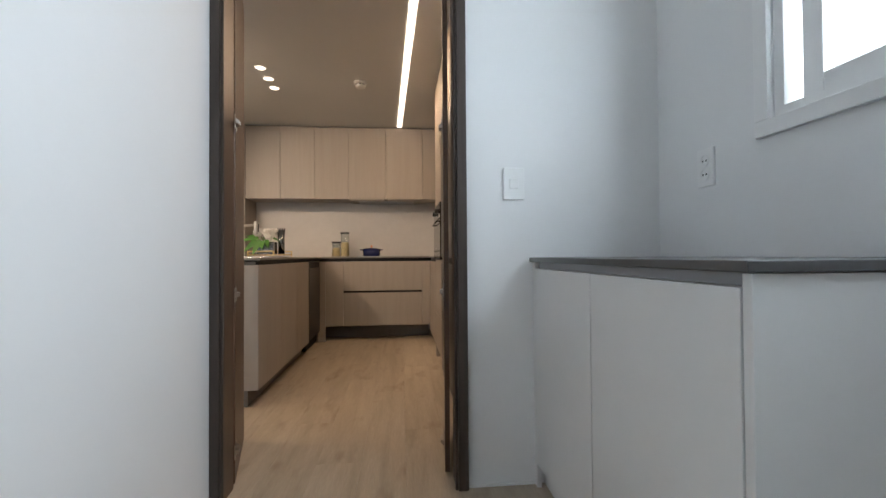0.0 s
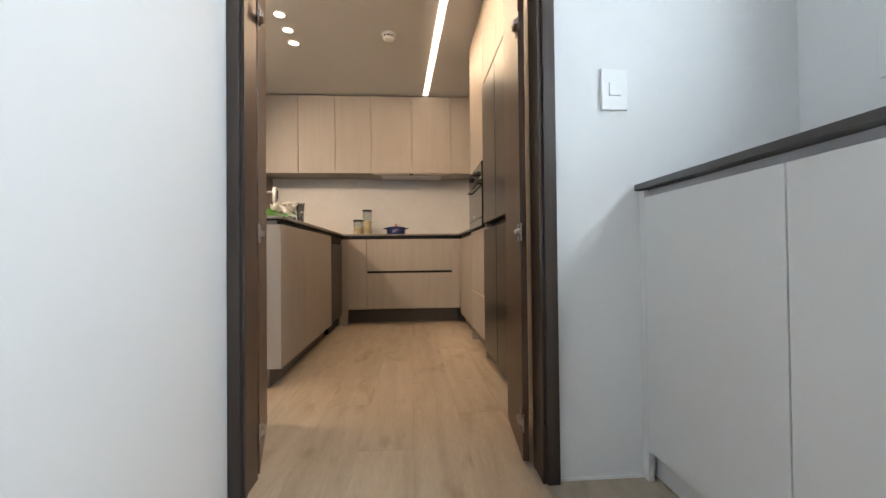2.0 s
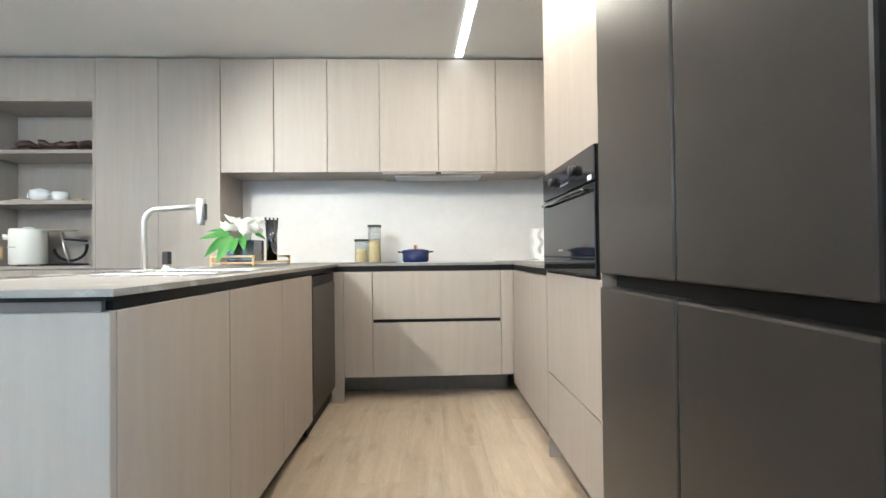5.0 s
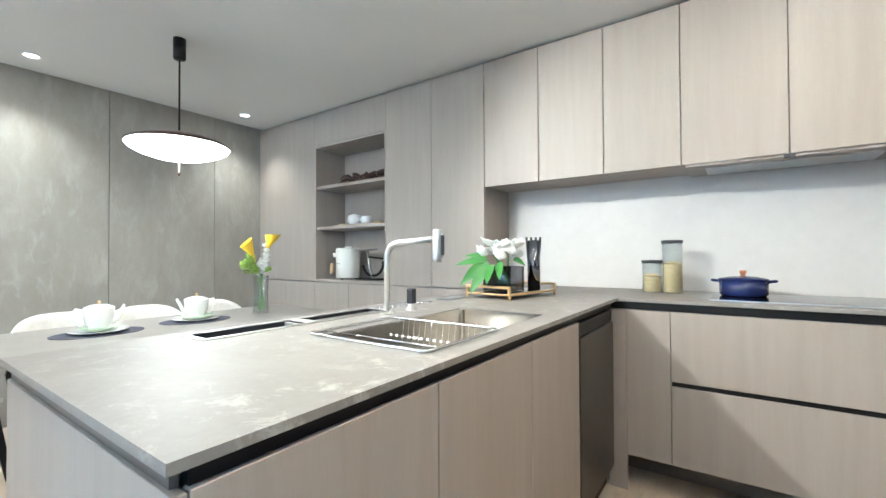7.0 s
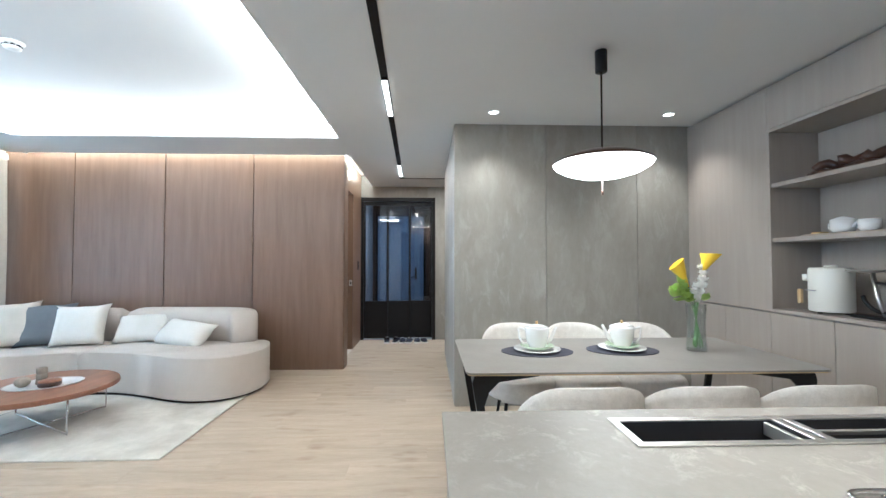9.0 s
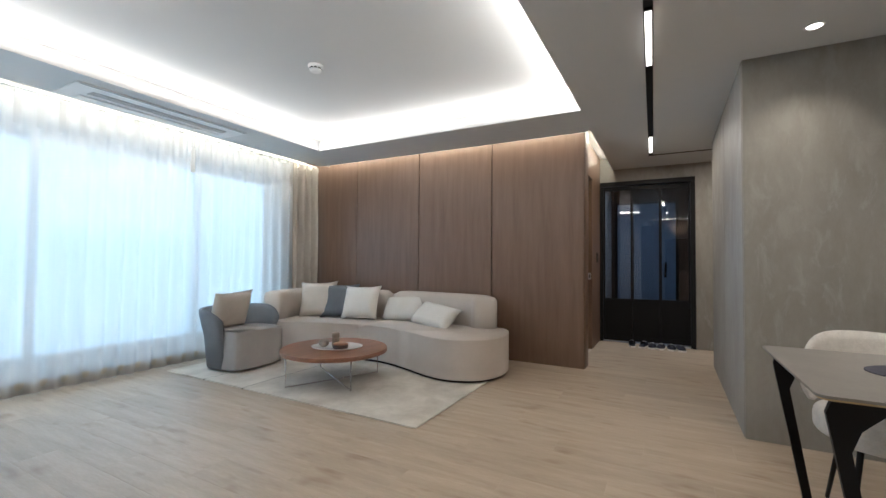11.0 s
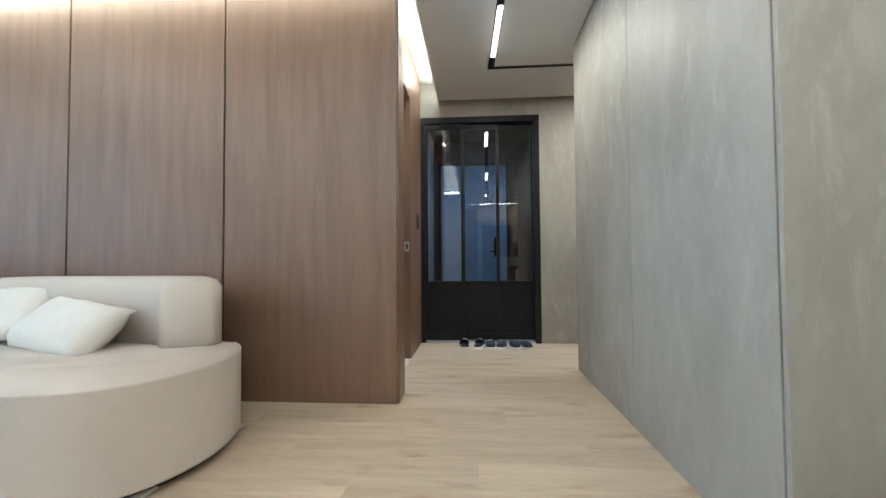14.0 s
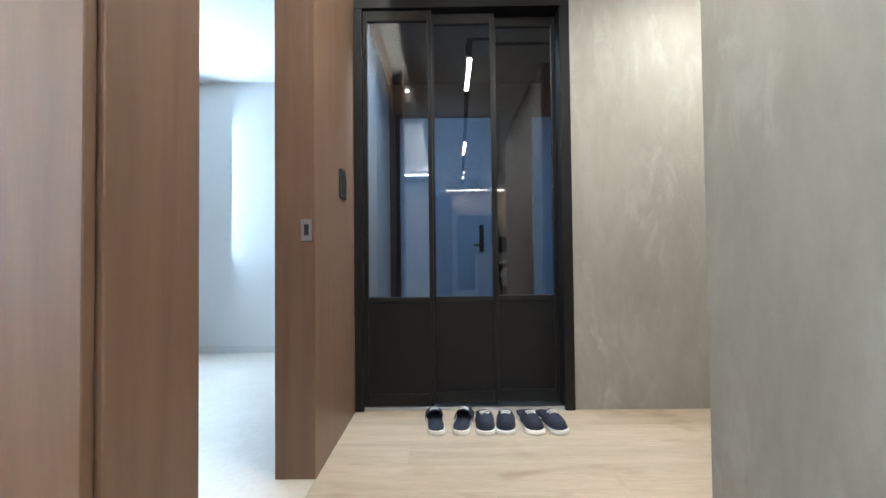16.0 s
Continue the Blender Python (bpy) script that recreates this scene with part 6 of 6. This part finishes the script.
part("body", lathe(bmesh.new(), [(0.0, 0.0), (0.032, 0.0), (0.034, 0.03), (0.028, 0.035), (0.032, 0.04), (0.032, 0.07), (0.027, 0.075), (0.032, 0.08), (0.032, 0.115), (0.024, 0.118), (0.0, 0.10)], (CXX - 0.02, CYY - 0.01, 0.3055), 28), M["stoneware"], b_, "", True)
b_ = thing("round_pot", "small round speckled stoneware pot on the oval tray", "pot", (CXX + 0.05, CYY - 0.08, 0.306))
part("body", lathe(bmesh.new(), [(0.0, 0.0), (0.022, 0.0), (0.040, 0.016), (0.046, 0.034), (0.040, 0.054), (0.022, 0.064), (0.018, 0.062), (0.0, 0.05)], (CXX + 0.05, CYY - 0.08, 0.3055), 28), M["stoneware"], b_, "", True)

# curtains and window
c_ = thing("sheer_curtain", "white translucent sheer curtain with even folds across the living room window", "curtain", (-2.7, -1.66, 0))
part("cloth", wave_sheet(bmesh.new(), -4.72, -0.80, -1.66, 0.015, 2.30, 0.135, 0.035, 3), M["sheer"], c_, "", True)
part("hem", wave_sheet(bmesh.new(), -4.72, -0.80, -1.664, 0.013, 0.10, 0.135, 0.035, 3), M["drape"], c_, "thicker hem", True)
for k in range(29):
    x = -4.66 + 0.133 * k
    bm = bmesh.new()
    for j in range(3):
        box(bm, x - 0.022 + 0.004 * j, -1.622 + 0.004 * j, 2.06 + 0.05 * j, x + 0.022 - 0.004 * j, -1.621 + 0.004 * j, 2.325)
    part("pleat", bm, M["sheer"], c_)
part("curtain_rail", slab(-5.20, -1.68, 2.34, -0.80, -1.65, 2.36), M["plastic_white"], c_)
c_ = thing("drape", "beige heavy curtain gathered beside the walnut wall", "curtain", (-4.8, -1.70, 0))
part("cloth", wave_sheet(bmesh.new(), -5.17, -4.76, -1.62, 0.012, 2.32, 0.115, 0.05, 8), M["drape"], c_, "", True)
part("heading", wave_sheet(bmesh.new(), -5.17, -4.76, -1.614, 2.25, 2.322, 0.115, 0.05, 8), M["drape"], c_, "stiff pleated heading", True)
part("lead_edge", wave_sheet(bmesh.new(), -4.775, -4.735, -1.60, 0.012, 2.32, 0.05, 0.012, 5), M["drape"], c_, "turned hem edge", True)
h_ = thing("remote_holder", "small white remote control hanging from the ceiling edge by the curtain", "remote control", (-3.42, -1.57, 2.2))
part("body", slab(-3.44, -1.575, 1.93, -3.40, -1.56, 2.18, bevel=0.003), M["plastic_white"], h_)
part("hook", slab(-3.425, -1.572, 2.18, -3.415, -1.562, 2.36), M["plastic_white"], h_)
win = fixed("window_2", slab(-4.85, -2.06, -0.0, -0.95, -1.96, 0.07), M["plastic_white"])
bm = bmesh.new()
box(bm, -4.85, -2.06, 2.10, -0.95, -1.96, 2.25)
box(bm, -4.85, -2.06, 0.07, -4.69, -1.96, 2.10)
box(bm, -1.02, -2.06, 0.07, -0.95, -1.96, 2.10)
part("window_frame", bm, M["plastic_white"], win)
for k, (x0, x1) in enumerate(((-4.69, -3.70), (-3.78, -2.32), (-2.40, -1.02))):
    y = -2.05 + 0.04 * (k % 2)
    s = part("sash", slab(x0, y, 0.07, x0 + 0.07, y + 0.035, 2.10), M["plastic_white"], win)
    bm = bmesh.new()
    box(bm, x1 - 0.07, y, 0.07, x1, y + 0.035, 2.10)
    box(bm, x0 + 0.07, y, 0.07, x1 - 0.07, y + 0.035, 0.24)
    box(bm, x0 + 0.07, y, 2.03, x1 - 0.07, y + 0.035, 2.10)
    part("rail", bm, M["plastic_white"], s)
    p = part("pane", slab(x0 + 0.07, y + 0.014, 0.24, x1 - 0.07, y + 0.020, 2.03), M["glass"], s)
    p.visible_shadow = False

# ---- entrance door, vestibule ----
EX = -7.05
e_ = fixed("door_1", slab(EX - 0.10, 1.826, 2.105, EX + 0.035, 2.958, 2.163, bevel=0.002), M["black_metal"])
part("jamb", slab(EX - 0.10, 1.827, 0.0, EX + 0.035, 1.870, 2.104, bevel=0.002), M["black_metal"], e_)
part("jamb", slab(EX - 0.10, 2.905, 0.0, EX + 0.035, 2.957, 2.104, bevel=0.002), M["black_metal"], e_)
part("threshold", slab(EX - 0.10, 1.871, 0.0, EX + 0.02, 2.904, 0.018), M["aluminium"], e_)
for k, (y0, y1, x) in enumerate(((1.872, 2.235, EX - 0.010), (2.225, 2.570, EX - 0.045), (2.560, 2.904, EX - 0.080))):
    leaf = part("sliding_panel", slab(x, y0, 0.022, x + 0.028, y0 + 0.022, 2.10, bevel=0.002), M["black_metal"], e_)
    bm = bmesh.new()
    box(bm, x, y1 - 0.022, 0.022, x + 0.028, y1, 2.10, bevel=0.002)
    box(bm, x, y0 + 0.022, 2.045, x + 0.028, y1 - 0.022, 2.10, bevel=0.002)
    box(bm, x, y0 + 0.022, 0.560, x + 0.028, y1 - 0.022, 0.585, bevel=0.002)
    box(bm, x, y0 + 0.022, 0.022, x + 0.028, y1 - 0.022, 0.085, bevel=0.002)
    part("rail", bm, M["black_metal"], leaf)
    part("lower_panel", slab(x + 0.006, y0 + 0.022, 0.085, x + 0.022, y1 - 0.022, 0.560), M["black"], leaf)
    p = part("pane", slab(x + 0.010, y0 + 0.022, 0.585, x + 0.016, y1 - 0.022, 2.045), M["smoked"], leaf)
    p.visible_shadow = False
w = bmesh.new()
box(w, -8.75, 1.80, -0.05, -8.60, 3.60, WALLTOP)
box(w, -8.60, 3.45, -0.05, -7.17, 3.60, WALLTOP)
fixed("wall_vestibule", w, M["door_wood"])
fixed("ceiling_vestibule", slab(-8.60, 1.80, 2.36, -7.17, 3.45, 2.46), M["taupe_dark"])
fixed("floor_vestibule", slab(-8.60, 1.80, -0.10, -7.17, 3.45, -0.02), M["stone_dark"])
d_ = fixed("door_2", slab(-8.598, 1.90, -0.019, -8.57, 2.76, 2.04, bevel=0.002), M["blue_door"])
part("door_frame", slab(-8.598, 1.86, -0.019, -8.56, 1.899, 2.08), M["black_metal"], d_)
part("door_frame", slab(-8.598, 2.761, -0.019, -8.56, 2.80, 2.08), M["black_metal"], d_)
part("door_frame", slab(-8.598, 1.899, 2.041, -8.56, 2.761, 2.08), M["black_metal"], d_)
h_ = part("door_handle", slab(-8.565, 2.595, 0.84, -8.552, 2.635, 1.08, bevel=0.003), M["black_metal"], d_)
part("lever", tube(bmesh.new(), [(-8.552, 2.615, 0.90), (-8.51, 2.615, 0.90), (-8.50, 2.54, 0.90)], 0.009, 8), M["black_metal"], h_, "", True)
fixed("panel_vestibule", slab(-8.598, 3.08, -0.019, -8.58, 3.40, 2.04), M["blue_door"])

# lock plate and wall switch by the entrance
l_ = thing("strike_plate", "small steel strike plate on the walnut door jamb", "strike plate", (-6.355, 1.80, 0.895))
part("plate", slab(-6.359, 1.775, 0.855, -6.3565, 1.815, 0.935, bevel=0.001, segments=1), M["steel"], l_)
part("hole", slab(-6.3562, 1.788, 0.875, -6.3555, 1.805, 0.915), M["black_plastic"], l_)
s_ = switch(-6.76, 1.826, 1.13, 180, 0.10, 0.13, "black double wall switch on the walnut wall", M["black_plastic"], 2)


def slipper(x, y0, turn):
    s = thing("slipper", "navy fabric slipper with white sole by the entrance door", "slipper", (0, 0, 0), "slippers by the entrance")
    sole = smooth_line([(0.0, -0.13), (0.035, -0.115), (0.040, -0.06), (0.034, 0.0), (0.046, 0.07), (0.040, 0.115), (0.0, 0.135), (-0.038, 0.115), (-0.044, 0.07), (-0.034, 0.0), (-0.038, -0.06), (-0.033, -0.115), (0.0, -0.13)], 3)[:-1]
    part("sole", prism(bmesh.new(), sole, 0.0, 0.020, 0.004, 2), M["rubber_white"], s, "white rubber sole", True)
    part("footbed", prism(bmesh.new(), [(0.93 * a, 0.95 * b) for a, b in sole], 0.0205, 0.026, 0.002, 1), M["navy_felt"], s, "", True)
    bm = bmesh.new()
    rings = []
    for i in range(8):
        y = -0.005 + 0.125 * i / 7
        half = 0.044 - 0.022 * max(0, (i - 4) / 3) ** 2
        high = 0.050 - 0.020 * (i / 7) ** 2
        rings.append([bm.verts.new((half * math.cos(radians(a)), y, 0.020 + high * math.sin(radians(a)))) for a in range(0, 181, 15)])
    for a, b in zip(rings, rings[1:]):
        for k in range(len(a) - 1):
            bm.faces.new((a[k], a[k + 1], b[k + 1], b[k]))
    bm.faces.new(rings[-1])
    up = part("upper", bm, M["navy_felt"], s, "", True)
    bm = bmesh.new()
    for k in range(6):
        box(bm, -0.022 + 0.008 * k, 0.010, 0.0665 - 0.0007 * (k - 2.5) ** 2, -0.017 + 0.008 * k, 0.024, 0.0715 - 0.0009 * (k - 2.5) ** 2)
    for k in range(5):
        box(bm, -0.018 + 0.008 * k, 0.030, 0.0655 - 0.0007 * (k - 2) ** 2, -0.013 + 0.008 * k, 0.042, 0.0705 - 0.0009 * (k - 2) ** 2)
    part("print", bm, M["rubber_white"], up, "white bar print")
    s.matrix_basis = pose(x, y0, 0.0008, 0, 0, turn)


for y, turn in (((2.24, 95), (2.375, 80), (2.475, -92), (2.575, -98), (2.685, -84), (2.785, -80))):
    slipper(-6.845, y, turn)


# ---- panels of the walls ----
ob = fixed("wall_walnut", slab(-5.303, -1.95, 2.40, -5.301, 1.92, 2.42), M["walnut"])
for a, b in zip((-1.95, -1.0, -0.033, 0.922), (-1.0, -0.033, 0.922, 1.914)):
    part("panel", slab(-5.303, a + 0.005, 0.0, -5.285, (b - 0.005 if b < 1.5 else b), 2.50, bevel=0.0015, segments=1), M["walnut"], ob)
ob = fixed("wall_concrete", slab(-4.078, 3.08, 2.40, -4.076, 5.0, 2.42), M["concrete"])
for a, b in zip((3.066, 3.833, 4.606), (3.833, 4.606, 5.40)):
    part("panel", slab(-4.078, a + 0.002, 0.0, -4.06, b - 0.002, 2.36, bevel=0.0012, segments=1), M["concrete"], ob)
for a, b in zip((-6.08, -5.03), (-5.03, -4.079)):
    part("panel", slab(a + 0.002, 3.065, 0.0, b - 0.002, 3.083, 2.36, bevel=0.0012, segments=1), M["concrete"], ob)

# ---- floor planks ----
def planks(parent, x0, x1, y0, y1):
    wide, long_, k = 0.19, 1.22, 0
    shared = {}
    x = x0
    while x < x1 - 0.01:
        right = min(x + wide, x1)
        y = y0 - (0.37 * k % 1.0) * long_
        while y < y1 - 0.01:
            a, b = max(y, y0), min(y + long_, y1)
            if b - a > 0.02:
                key = (round(right - x, 3), round(b - a, 3))
                if key not in shared:
                    me = bpy.data.meshes.new("plank")
                    bm = slab(0.0002, 0.0002, -0.011, key[0] - 0.0002, key[1] - 0.0002, 0.0, bevel=0.0004, segments=1)
                    bm.to_mesh(me)
                    bm.free()
                    me.materials.append(M["plank"])
                    shared[key] = me
                ob = new("plank", shared[key])
                ob.parent = parent
                ob.location = (x, a, 0)
            y += long_
        x += wide
        k += 1


planks(screed, -5.40, -0.60, -1.95, 5.40)
planks(screed, -7.03, -5.40, 1.826, 5.40)
planks(screed, -0.60, 1.18, -0.6, 5.40)
